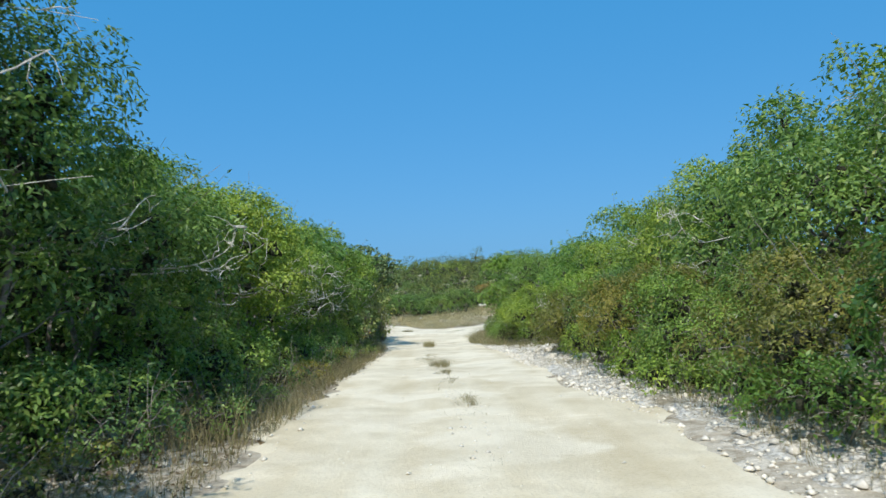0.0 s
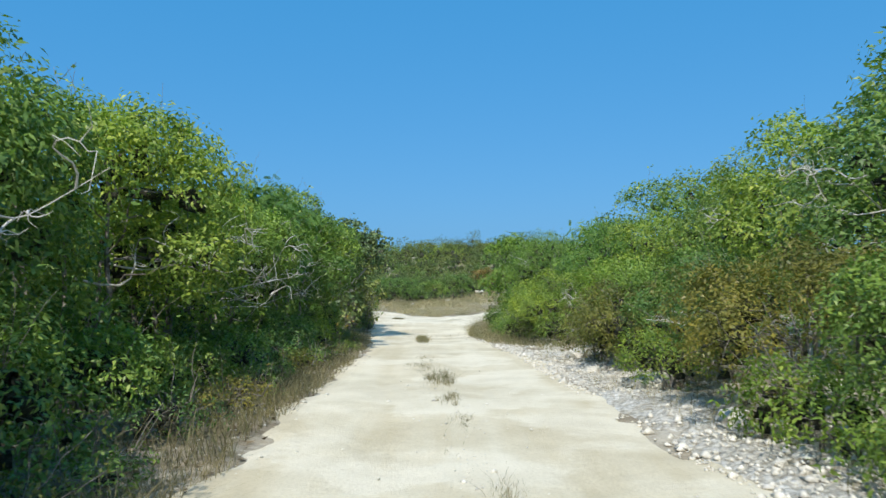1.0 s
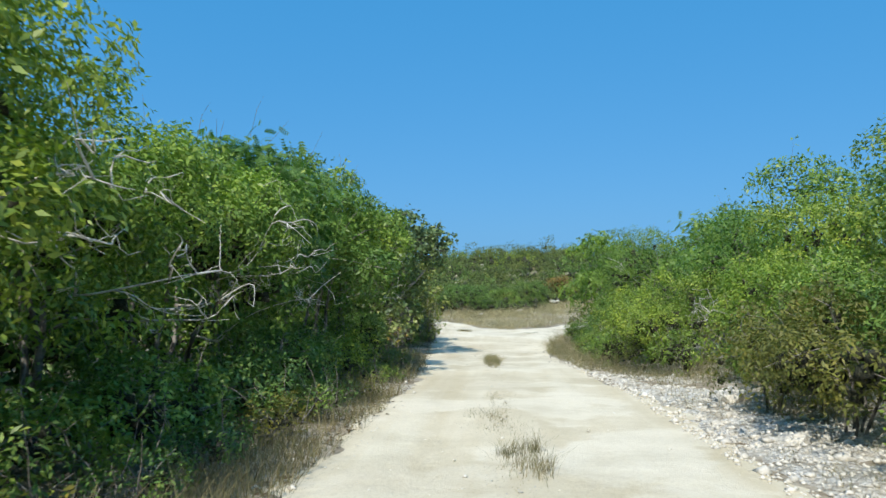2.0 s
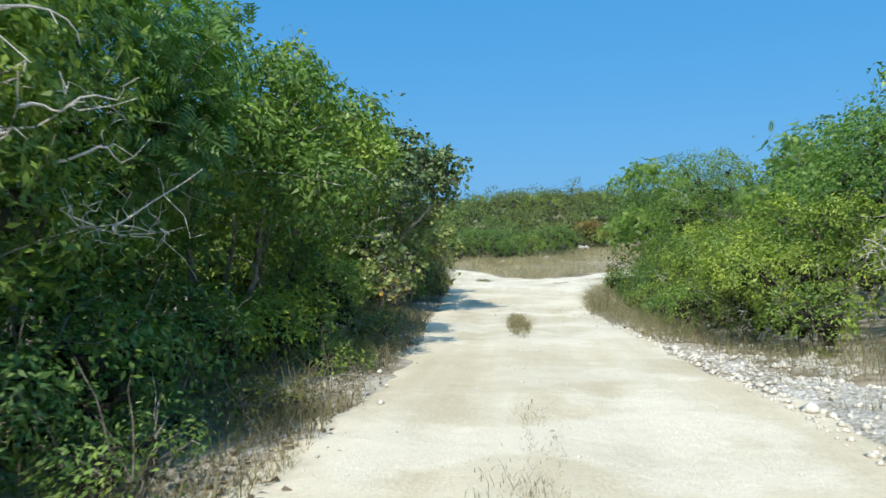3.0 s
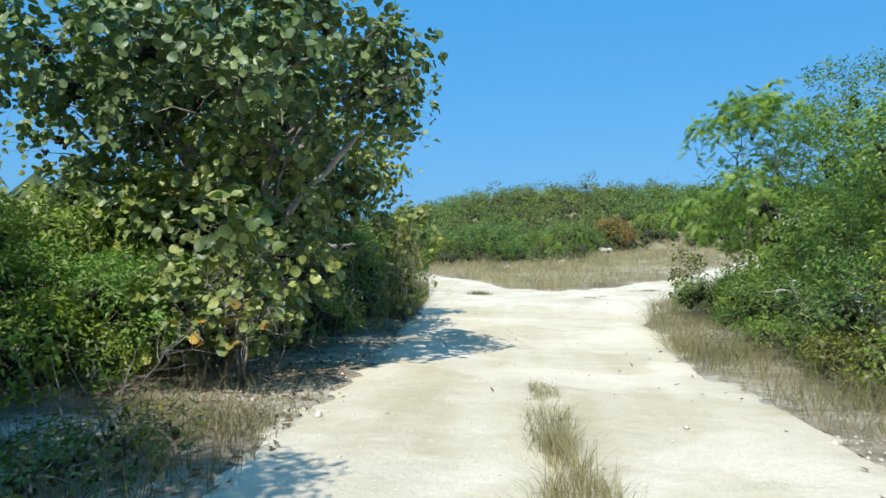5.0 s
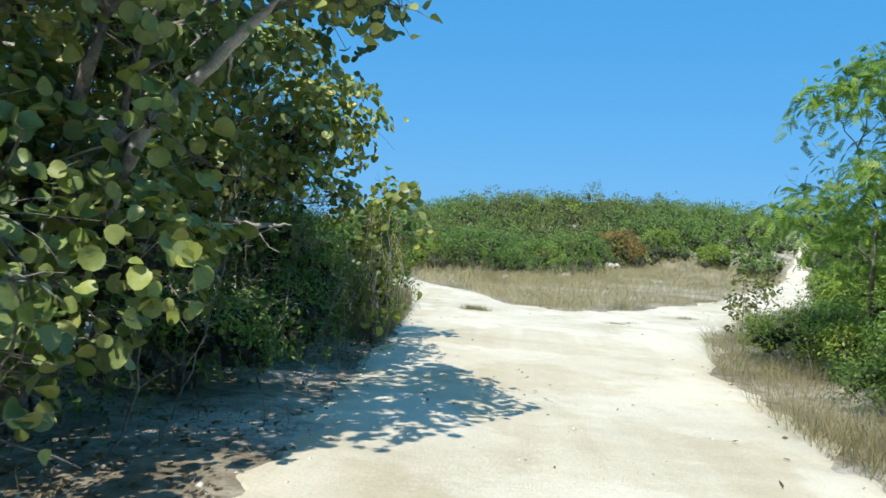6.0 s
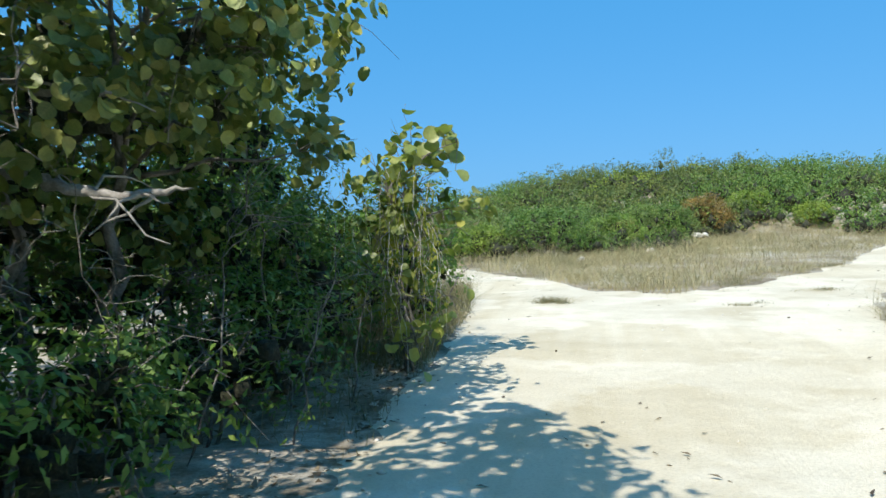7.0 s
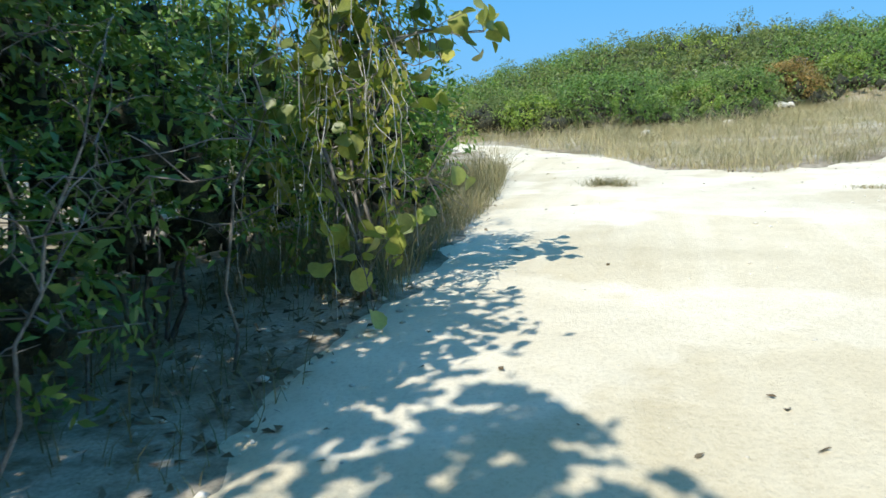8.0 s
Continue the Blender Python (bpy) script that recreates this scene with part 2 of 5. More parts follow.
def mesh_of(name, verts, faces, material, smooth=False):
    """A mesh from an (n, 3) array and a (m, k) array of faces."""
    verts, faces = np.asarray(verts, np.float32), np.asarray(faces, np.int32)
    me = bpy.data.meshes.new(name)
    m, k = faces.shape
    me.vertices.add(len(verts))
    me.vertices.foreach_set("co", verts.ravel())
    me.loops.add(m * k)
    me.loops.foreach_set("vertex_index", faces.ravel())
    me.polygons.add(m)
    me.polygons.foreach_set("loop_start", np.arange(0, m * k, k, dtype=np.int32))
    me.update(calc_edges=True)
    me.validate()
    if smooth:
        me.polygons.foreach_set("use_smooth", np.ones(m, bool))
    me.materials.append(material)
    return me


def part(name, me, parent, label=""):
    ob = new(name, me)
    ob.parent = parent
    return tagged(ob, label)


def unit(v):
    return v / np.maximum(np.linalg.norm(v, axis=-1, keepdims=True), 1e-9)


LEAF = {  # outline in the blade's plane (along, across, lift); one face each
    "lance": ([(0, 0, 0), (0.42, 0.215, 0.07), (1.12, 0, -0.08), (0.42, -0.215, 0.07)], [[0, 1, 2, 3]]),
    "dart": ([(0, -0.24, 0.06), (1, 0, -0.06), (0.12, 0.30, 0.04)], [[0, 1, 2]]),
    "oval": ([(0, 0, 0), (0.3, 0.27, 0.06), (0.75, 0.24, 0.05), (1, 0, -0.06), (0.75, -0.24, 0.05), (0.3, -0.27, 0.06)], [[0, 1, 2, 3], [0, 3, 4, 5]]),
    "round": ([(0.05, 0, 0), (0, 0.17, 0.03), (0.14, 0.42, 0.15), (0.42, 0.53, 0.23), (0.72, 0.46, 0.16), (0.95, 0.2, 0.0), (0.95, -0.2, -0.02), (0.72, -0.46, 0.12), (0.42, -0.53, 0.23), (0.14, -0.42, 0.15), (0, -0.17, 0.03), (0.03, -0.02, 0)],
              [[0, 1, 2, 3], [0, 3, 4, 5], [0, 5, 6, 7], [0, 7, 8, 9], [0, 9, 10, 11]]),
}


def leaves(centres, along, normal, size, shape):
    """Blades of one shape at the given places: verts and faces."""
    pts, quads = LEAF[shape]
    pts, quads = np.array(pts), np.array(quads)
    along = unit(along - normal * np.sum(along * normal, axis=1, keepdims=True))
    across = np.cross(normal, along)
    s = size[:, None, None]
    v = centres[:, None, :] + s * (pts[None, :, 0:1] * along[:, None, :] + pts[None, :, 1:2] * across[:, None, :] + pts[None, :, 2:3] * normal[:, None, :])
    f = quads[None] + (np.arange(len(centres)) * len(pts))[:, None, None]
    return v.reshape(-1, 3), f.reshape(-1, quads.shape[1])


def sprays(centres, along, normal, size, pairs=6):
    """Feathery compound leaves: pairs of narrow leaflets along a drooping rib."""
    n = len(centres)
    along = unit(along - normal * np.sum(along * normal, axis=1, keepdims=True))
    across = np.cross(normal, along)
    t = (np.arange(pairs) + 0.6) / pairs
    spine = centres[:, None] + size[:, None, None] * (t[None, :, None] * along[:, None] - 0.35 * (t ** 2)[None, :, None] * normal[:, None])
    c, a, nn, s = [], [], [], []
    for side in (-1, 1):
        c.append(spine.reshape(-1, 3))
        a.append(np.repeat(side * across + 0.45 * along, pairs, axis=0))
        nn.append(np.repeat(normal, pairs, axis=0))
        s.append(np.tile(0.34 * (1 - 0.5 * (t - 0.5) ** 2 * 4 * 0.6), n) * np.repeat(size, pairs))
    return leaves(np.concatenate(c), np.concatenate(a), np.concatenate(nn), np.concatenate(s), "dart")


def tubes(lines, sides=5):
    """Tapered tubes along polylines: each (points, radii)."""
    vs, fs, base = [], [], 0
    ang = np.arange(sides) * 2 * np.pi / sides
    for pts, rad in lines:
        pts, rad = np.asarray(pts, float), np.asarray(rad, float)
        d = unit(np.gradient(pts, axis=0))
        ref = np.where(np.abs(d[:, 2:3]) > 0.9, [[1.0, 0, 0]], [[0, 0, 1.0]])
        u = unit(np.cross(d, ref))
        w = np.cross(d, u)
        ring = pts[:, None] + rad[:, None, None] * (np.cos(ang)[None, :, None] * u[:, None] + np.sin(ang)[None, :, None] * w[:, None])
        vs.append(ring.reshape(-1, 3))
        k = len(pts)
        i = (np.arange(k - 1)[:, None] * sides + np.arange(sides)[None]).ravel()
        j = (np.arange(k - 1)[:, None] * sides + (np.arange(sides)[None] + 1) % sides).ravel()
        fs.append(np.stack([i, j, j + sides, i + sides], 1) + base)
        base += k * sides
    return np.concatenate(vs), np.concatenate(fs)


def limb(r, a, b, r0, r1, steps=6, wobble=0.08):
    """A crooked line from a to b with its radii."""
    a, b = np.asarray(a, float), np.asarray(b, float)
    t = np.linspace(0, 1, steps)
    p = a + (b - a) * t[:, None]
    length = np.linalg.norm(b - a)
    off = np.cumsum(r.normal(0, 1, (steps, 3)), axis=0) * wobble * length / steps ** 0.5
    off -= off[0] + (off[-1] - off[0]) * t[:, None]
    p += off
    p[:, 2] += 0.12 * length * np.sin(np.pi * t) * 0.6
    return p, r0 + (r1 - r0) * t


# ---- lie of the land ----
def smooth_noise(x, y, scale, seed):
    """Cheap smooth variation from a few sines, about -1 to 1."""
    r = np.random.default_rng(seed)
    out = 0
    for _ in range(6):
        a, ph, f = r.uniform(0, 2 * np.pi), r.uniform(0, 2 * np.pi), scale * r.uniform(0.6, 1.7)
        out = out + np.sin((x * np.cos(a) + y * np.sin(a)) * f + ph)
    return out / 3.0


def land(x, y):
    """Height of the natural ground: the lane dips to the fork, then a hill rises behind it."""
    x, y = np.asarray(x, float), np.asarray(y, float)
    z = np.interp(y, [-40, 0, 6, 13, 20, 27, 32, 37, 42, 46, 51, 60], [0, 0.02, 0.15, 0.12, 0.03, 0, -0.08, -0.26, -0.33, -0.12, 0.05, 0.0])
    crest = np.interp(x, [-90, -30, -18, -11, -7, 0, 8, 25, 60, 140], [0.6, 2.2, 3.4, 5.4, 6.4, 7.3, 7.5, 6.7, 6.2, 5.5])
    z = z + crest * np.interp(y, [51, 60, 78, 84, 95, 107, 125, 220, 400], [0, 0.055, 0.19, 0.28, 0.70, 1.0, 1.02, 0.6, 0.1])
    bank = np.clip(1 - (y - 40) / 8, 0, 1)
    z = z + bank * 0.10 * np.clip(x - 3.0, 0, 9) + bank * 0.03 * np.clip(-3.2 - x, 0, 12)
    return z


def lane_left(y):
    return np.interp(y, [-40, 0, 8, 13, 20, 25, 30, 34, 40, 46, 50, 55, 62, 66, 78], [-1.9, -1.9, -1.9, -2.05, -2.05, -2.15, -2.35, -2.8, -3.2, -3.65, -3.9, -4.7, -6.8, -10, -22])


def lane_right(y):
    return np.interp(y, [-40, 0, 8, 12, 24, 28, 32, 40, 44, 47, 50, 52, 56, 60, 66, 75, 90, 104], [2.4, 2.4, 2.4, 2.15, 2.05, 1.8, 1.5, 1.45, 1.7, 2.2, 2.9, 3.6, 5.8, 7.8, 10.8, 14.5, 20, 25])


def island_front(x):
    """Where the grass wedge of the fork begins, along y."""
    return np.interp(x, [-22, -10, -6.7, -4.8, -3.0, -1.6, -0.1, 1.6, 4.2, 6.7, 10, 14, 19, 23], [80, 68.3, 64.2, 61.2, 58.0, 54.6, 53.1, 55, 58.9, 63, 70.4, 78.5, 90, 101])


def inside_lane(x, y):
    """Metres inside the lane's edge (negative outside)."""
    e = np.minimum(x - lane_left(y), lane_right(y) - x)
    e = np.minimum(e, (island_front(x) - y) * 0.6)
    return np.minimum(e, (102 - y) * 0.5)


def median_x(y):
    return np.interp(y, [-10, 0, 9, 17, 30, 37], [0.5, 0.4, 0.25, -0.2, -0.6, -0.72])


def lane_height(x, y):
    e = inside_lane(x, y) + 0.26 * smooth_noise(x, y, 1.3, 3) + 0.15 * smooth_noise(x, y, 4.3, 4) + 0.08 * smooth_noise(x, y, 11.0, 8)
    z = land(x, y) + np.clip(e, -0.6, 0.12) * 0.16
    rut = sum(np.exp(-((x - median_x(y) - s) / 0.33) ** 2) for s in (-0.78, 0.78)) * np.clip((46 - y) / 8, 0, 1)
    return z - 0.022 * rut + 0.012 * smooth_noise(x, y, 0.9, 5) + 0.002 * smooth_noise(x, y, 6.0, 6)


def grid(xs, ys, height, keep=None):
    gx, gy = np.meshgrid(xs, ys)
    v = np.stack([gx, gy, height(gx, gy)], -1).reshape(-1, 3)
    i = (np.arange(len(ys) - 1)[:, None] * len(xs) + np.arange(len(xs) - 1)[None]).ravel()
    f = np.stack([i, i + 1, i + 1 + len(xs), i + len(xs)], 1)
    if keep is not None:
        f = f[keep(v)[f].any(1)]
        used = np.unique(f)
        f = np.searchsorted(used, f)
        v = v[used]
    return v, f


def spread(*bands):
    return np.unique(np.concatenate([np.arange(a, b, s) for a, b, s in bands]))


def ground_height(x, y):
    near = np.clip(1 - (np.abs(y - 40) - 60) / 60, 0, 1)
    return land(x, y) + near * (0.035 * smooth_noise(x, y, 1.1, 11) + 0.02 * smooth_noise(x, y, 3.6, 12)) * np.clip(0.4 - inside_lane(x, y), 0, 1) - 0.05 * np.clip(inside_lane(x, y) * 2, 0, 1)


gv, gf = grid(spread((-2000, -200, 300), (-200, -30, 17), (-30, -9, 1.5), (-9, 9, 0.3), (9, 30, 1.0), (30, 200, 17), (200, 2001, 300)),
              spread((-2000, -100, 380), (-100, -10, 9), (-10, 62, 0.3), (62, 130, 1.5), (130, 300, 17), (300, 3001, 300)), ground_height)
tagged(new("ground", mesh_of("ground", gv, gf, GROUND, True)), "pale stony soil with leaf litter between the scrub", "ground", kind="structure")
rv, rf = grid(np.arange(-23, 27, 0.16), np.arange(-40, 103, 0.16), lane_height, lambda v: inside_lane(v[:, 0], v[:, 1]) > -0.55)
tagged(new("road", mesh_of("road", rv, rf, ROAD, True)), "rutted unpaved lane of cream crushed limestone that forks", "road", kind="structure")


def rubble_height(x, y):
    """A low bank of broken limestone, heaped unevenly beside the lane."""
    e = -inside_lane(x, y)
    heap = np.clip((e + 0.15) / 0.45, 0, 1) * np.clip((2.0 + 0.5 * smooth_noise(x, y, 0.8, 21) - e) / 0.9, -0.25, 1)
    heap = heap * np.interp(y, [0, 4, 8, 12, 15, 26, 29, 32], [0.3, 0.7, 1.0, 1.0, 0.8, 0.8, 0.3, -0.2])
    lumps = 0.05 * smooth_noise(x, y, 2.1, 22) + 0.032 * smooth_noise(x, y, 6.5, 23) + 0.018 * smooth_noise(x, y, 16.0, 24)
    return land(x, y) + 0.10 * heap - 0.035 + lumps * np.clip(heap * 1.5, 0, 1)


bv, bf = grid(np.arange(1.6, 5.2, 0.075), np.arange(0, 31, 0.075), rubble_height, lambda v: inside_lane(v[:, 0], v[:, 1]) < 0.2)
tagged(new("verge", mesh_of("verge", bv, bf, RUBBLE, True)), "bank of broken white limestone beside the lane", "verge", kind="structure")


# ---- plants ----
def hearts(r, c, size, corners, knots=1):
    """Small crumpled solids added inside clumps to close gaps and block light, several to each."""
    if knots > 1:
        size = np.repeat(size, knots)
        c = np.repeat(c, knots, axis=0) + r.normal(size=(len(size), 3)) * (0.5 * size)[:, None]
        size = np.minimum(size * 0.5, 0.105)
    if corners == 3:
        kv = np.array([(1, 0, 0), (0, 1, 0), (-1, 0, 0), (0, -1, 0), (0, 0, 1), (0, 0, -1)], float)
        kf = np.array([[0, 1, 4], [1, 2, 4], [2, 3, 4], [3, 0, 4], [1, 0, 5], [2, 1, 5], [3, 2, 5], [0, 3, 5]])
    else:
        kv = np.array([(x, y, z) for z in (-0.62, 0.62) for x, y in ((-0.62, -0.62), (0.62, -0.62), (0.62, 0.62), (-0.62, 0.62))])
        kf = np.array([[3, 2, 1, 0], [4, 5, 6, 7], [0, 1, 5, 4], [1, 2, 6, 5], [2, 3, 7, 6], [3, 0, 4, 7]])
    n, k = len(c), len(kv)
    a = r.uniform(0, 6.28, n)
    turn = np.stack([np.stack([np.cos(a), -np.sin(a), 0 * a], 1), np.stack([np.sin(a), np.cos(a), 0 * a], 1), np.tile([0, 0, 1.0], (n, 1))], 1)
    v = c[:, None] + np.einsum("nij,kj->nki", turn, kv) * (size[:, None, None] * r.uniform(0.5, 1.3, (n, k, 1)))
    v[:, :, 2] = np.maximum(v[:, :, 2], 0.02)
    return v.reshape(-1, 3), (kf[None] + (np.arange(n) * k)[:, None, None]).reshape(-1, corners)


def plant(name, x, y, h, rx, ry, kind, material, count, size, seed, label, category="shrub", group="", stems=3, low=0.0, clumps=46, bark=BARK, dead=0, trunk_r=0.05, sprouts=9, puff=1.0, ragged=0.0, seen_side=0, core=0.46, shoot=0.42):
    """A shrub or tree: crooked stems, a twig to each clump of the crown, and single leaves that roof each clump.
    seen_side: 1 or -1 to thicken the foliage towards more or less x, to fit the camera's view from the lane;
    low: the height share at which the crown begins; sprouts: loose shoots that stand out of the outline."""
    r = np.random.default_rng(seed)
    root = new(name)
    root.location = (x, y, float(land(x, y)) - 0.03)
    tagged(root, label, category, group)
    mid, half = h * (1 + low) / 2, h * (1 - low) / 2
    mean = (rx * ry * half) ** (1 / 3)
    # clump centres: spread evenly over the egg, drawn in by chance
    k = np.arange(clumps) + 0.5
    dz = 1 - 1.72 * k / clumps
    az = np.pi * (1 + 5 ** 0.5) * k + r.uniform(0, 6)
    d = np.stack([np.cos(az) * (1 - dz ** 2) ** 0.5, np.sin(az) * (1 - dz ** 2) ** 0.5, dz], 1) + r.normal(0, 0.16, (clumps, 3))
    d = unit(d)
    rc = mean * 0.31 * r.uniform(0.55, 1.45, clumps) * (46 / clumps) ** 0.4 * puff
    pull = np.where(r.random(clumps) < 0.22, r.uniform(0.35, 0.75, clumps), r.uniform(0.84, 1.1 + 0.22 * ragged, clumps))
    lump = 1 + 0.13 * np.sin(3 * az + r.uniform(0, 6)) * (1 - np.abs(dz))
    box = np.array([rx, ry, half]) - rc[:, None] * np.array([0.85, 0.85, 0.75])
    c = d * box * (pull * lump)[:, None]
    c[:, 2] = np.maximum(c[:, 2] + mid, np.maximum(rc * 0.6, low * h))
    # wood
    lines, joints = [], []
    for q in range(stems):
        a = 2 * np.pi * (q + r.random() * 0.6) / stems
        reach = r.uniform(0.25, 0.55)
        foot = np.array([np.cos(a), np.sin(a), 0]) * (0.04 + 0.05 * rx * (stems > 1))
        top = np.array([np.cos(a) * rx * reach, np.sin(a) * ry * reach, h * r.uniform(0.55, 0.8)])
        p, w = limb(r, foot, top, trunk_r * r.uniform(0.8, 1.2), trunk_r * 0.3, 8, 0.1)
        lines.append((p, w))
        joints.append(p[2:])
    joints = np.concatenate(joints)
    for q in range(clumps):
        below = joints[joints[:, 2] < c[q, 2] + 0.1]
        pool = below if len(below) else joints[:1]
        j = pool[np.argmin(np.linalg.norm(pool - c[q], axis=1) + r.random(len(pool)) * 0.3)]
        lines.append(limb(r, j, c[q], trunk_r * 0.3, 0.005, 5, 0.13))
        lines.append(limb(r, c[q], c[q] + unit(r.normal(size=3) + d[q]) * rc[q] * 0.95, 0.006, 0.002, 3, 0.1))
        if kind == "round":
            for _ in range(5):
                lines.append(limb(r, c[q], c[q] + unit(r.normal(size=3) + 0.6 * d[q]) * rc[q] * r.uniform(0.8, 1.5), 0.005, 0.0015, 4, 0.14))
    # leaves: a roof over each clump, a thinner filling below it
    share = rc ** 2 * np.clip(0.72 + 0.55 * seen_side * d[:, 0] + 0.5 * d[:, 2] * abs(seen_side), 0.2, 1.3)
    tuft = {"round": 4, "feather": 2}.get(kind, 15)
    tips = max(count // tuft, clumps)
    per = r.multinomial(tips, share / share.sum())
    own = np.repeat(np.arange(clumps), per)
    g = unit(r.normal(size=(tips, 3)) * 0.85 + 0.55 * d[own] + np.array([0, 0, 0.62]))
    depth = np.where(r.random(tips) < 0.2, r.uniform(0.42, 0.8, tips), r.uniform(0.8, 1.08, tips))
    wave = 1 + 0.2 * np.sin(g[:, 0] * 5 + own) * np.sin(g[:, 1] * 6 + own * 2)
    at = c[own] + g * (rc[own] * depth * wave)[:, None] * np.array([1.12, 1.12, 0.86])
    # each twig tip carries a tuft of leaves
    pick = r.integers(0, tips, count)
    fan = r.normal(size=(count, 3)) * size * (1.25 if tuft > 4 else 0.6)
    fan -= 0.55 * g[pick] * np.sum(fan * g[pick], axis=1, keepdims=True)
    at = at[pick] + fan - g[pick] * (0.12 * np.sum(fan ** 2, axis=1, keepdims=True) / size)
    out = unit(g[pick] + 0.35 * fan / (size * 1.25))
    # loose shoots above the outline
    if sprouts:
        up = np.flatnonzero(d[:, 2] > -0.1)
        extra = []
        for q in r.choice(up, sprouts):
            way = unit(d[q] * 0.7 + np.array([0, 0, 0.8]) + r.normal(0, 0.3, 3))
            tip = c[q] + way * (rc[q] + r.uniform(0.12, shoot))
            p, w = limb(r, c[q], tip, 0.006, 0.002, 5, 0.08)
            lines.append((p, w))
            n = max(5, int(0.24 / size)) if kind != "feather" else 4
            t = r.uniform(0.45, 1.0, n)[:, None]
            extra.append(c[q] + (tip - c[q]) * t + r.normal(0, 0.035 + size * 0.25, (n, 3)))
        extra = np.concatenate(extra)
        at = np.concatenate([at, extra])
        out = np.concatenate([out, unit(r.normal(size=extra.shape) + np.array([0, 0, 0.5]))])
    v, f = tubes(lines, 3 if trunk_r < 0.03 else 4)
    part("trunk", mesh_of("trunk", v, f, bark, True), root)
    n = len(at)
    at[:, 2] = np.maximum(at[:, 2], 0.04 + 0.1 * r.random(n))
    nrm = unit(r.normal(size=(n, 3)) * 0.55 + np.array([0, 0, 0.35]) + 0.9 * out)
    along = unit(r.normal(size=(n, 3)) + 0.5 * out - np.array([0, 0, 0.45]))
    sz = size * r.uniform(0.6, 1.25, n)
    blade_uv = None
    if kind == "round":
        blade_uv = np.tile(np.array(LEAF["round"][0])[np.array(LEAF["round"][1]).ravel(), :2], (n, 1))
    if kind == "feather":
        v, f = sprays(at, along, nrm, sz)
    else:
        v, f = leaves(at, along, nrm, sz, kind)
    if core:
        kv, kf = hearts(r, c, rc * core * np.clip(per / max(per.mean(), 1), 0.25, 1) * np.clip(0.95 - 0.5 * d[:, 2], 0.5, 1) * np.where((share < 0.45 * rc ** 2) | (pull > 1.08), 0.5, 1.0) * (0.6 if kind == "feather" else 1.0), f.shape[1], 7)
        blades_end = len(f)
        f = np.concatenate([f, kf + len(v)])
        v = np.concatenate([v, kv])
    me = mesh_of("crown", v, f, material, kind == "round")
    # cores get the near-black colour that stands in for shade between leaves
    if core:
        me.materials.append(GAP_SHADE)
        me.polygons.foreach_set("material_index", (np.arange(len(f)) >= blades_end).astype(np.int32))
    if blade_uv is not None:
        layer = me.uv_layers.new(name="blade")
        uv = np.full((len(me.loops), 2), 0.5, np.float32)
        uv[: len(blade_uv)] = blade_uv
        layer.data.foreach_set("uv", uv.ravel())
    part("crown", me, root)
    for b in range(dead):
        bare_branch(root, r, h, rx)
    return root


def bare_branch(root, r, h, rx):
    """A bleached, leafless branch with forks, reaching out of the crown to the lane's side."""
    side = 1 if root.location.x < 0 else -1
    def bend(a, b, r0, r1, steps, sway):
        t = np.linspace(0, 1, steps)
        p = a + (b - a) * t[:, None]
        size = np.linalg.norm(b - a) * sway
        for f in (1, 2, 3):
            p = p + np.sin(np.pi * f * t)[:, None] * r.normal(0, size / f, 3)
        return p, r0 + (r1 - r0) * t ** 0.8

    a = np.array([side * rx * 0.12, r.uniform(-0.6, 0.6), h * r.uniform(0.3, 0.6)])
    b = a + np.array([side * rx * r.uniform(0.85, 1.05), r.uniform(-1.1, 1.1), h * r.uniform(0.0, 0.22)])
    p, q = bend(a, b, 0.016, 0.003, 14, 0.12)
    lines = [(p, q)]
    for k in range(6):
        s = r.integers(3, 13)
        e = p[s] + np.array([side * r.uniform(0.0, 0.5), r.uniform(-0.8, 0.8), r.uniform(-0.15, 0.5)]) * r.uniform(0.5, 1.1)
        pp, qq = bend(p[s], e, 0.010, 0.003, 9, 0.14)
        lines.append((pp, qq))
        for _ in range(3):
            i = r.integers(2, 9)
            lines.append(bend(pp[i], pp[i] + r.normal(0, 0.13, 3), 0.004, 0.002, 4, 0.12))
    v, f = tubes(lines, 5)
    part("dead_branch", mesh_of("dead_branch", v, f, PALE, True), root, "bare bleached branch")


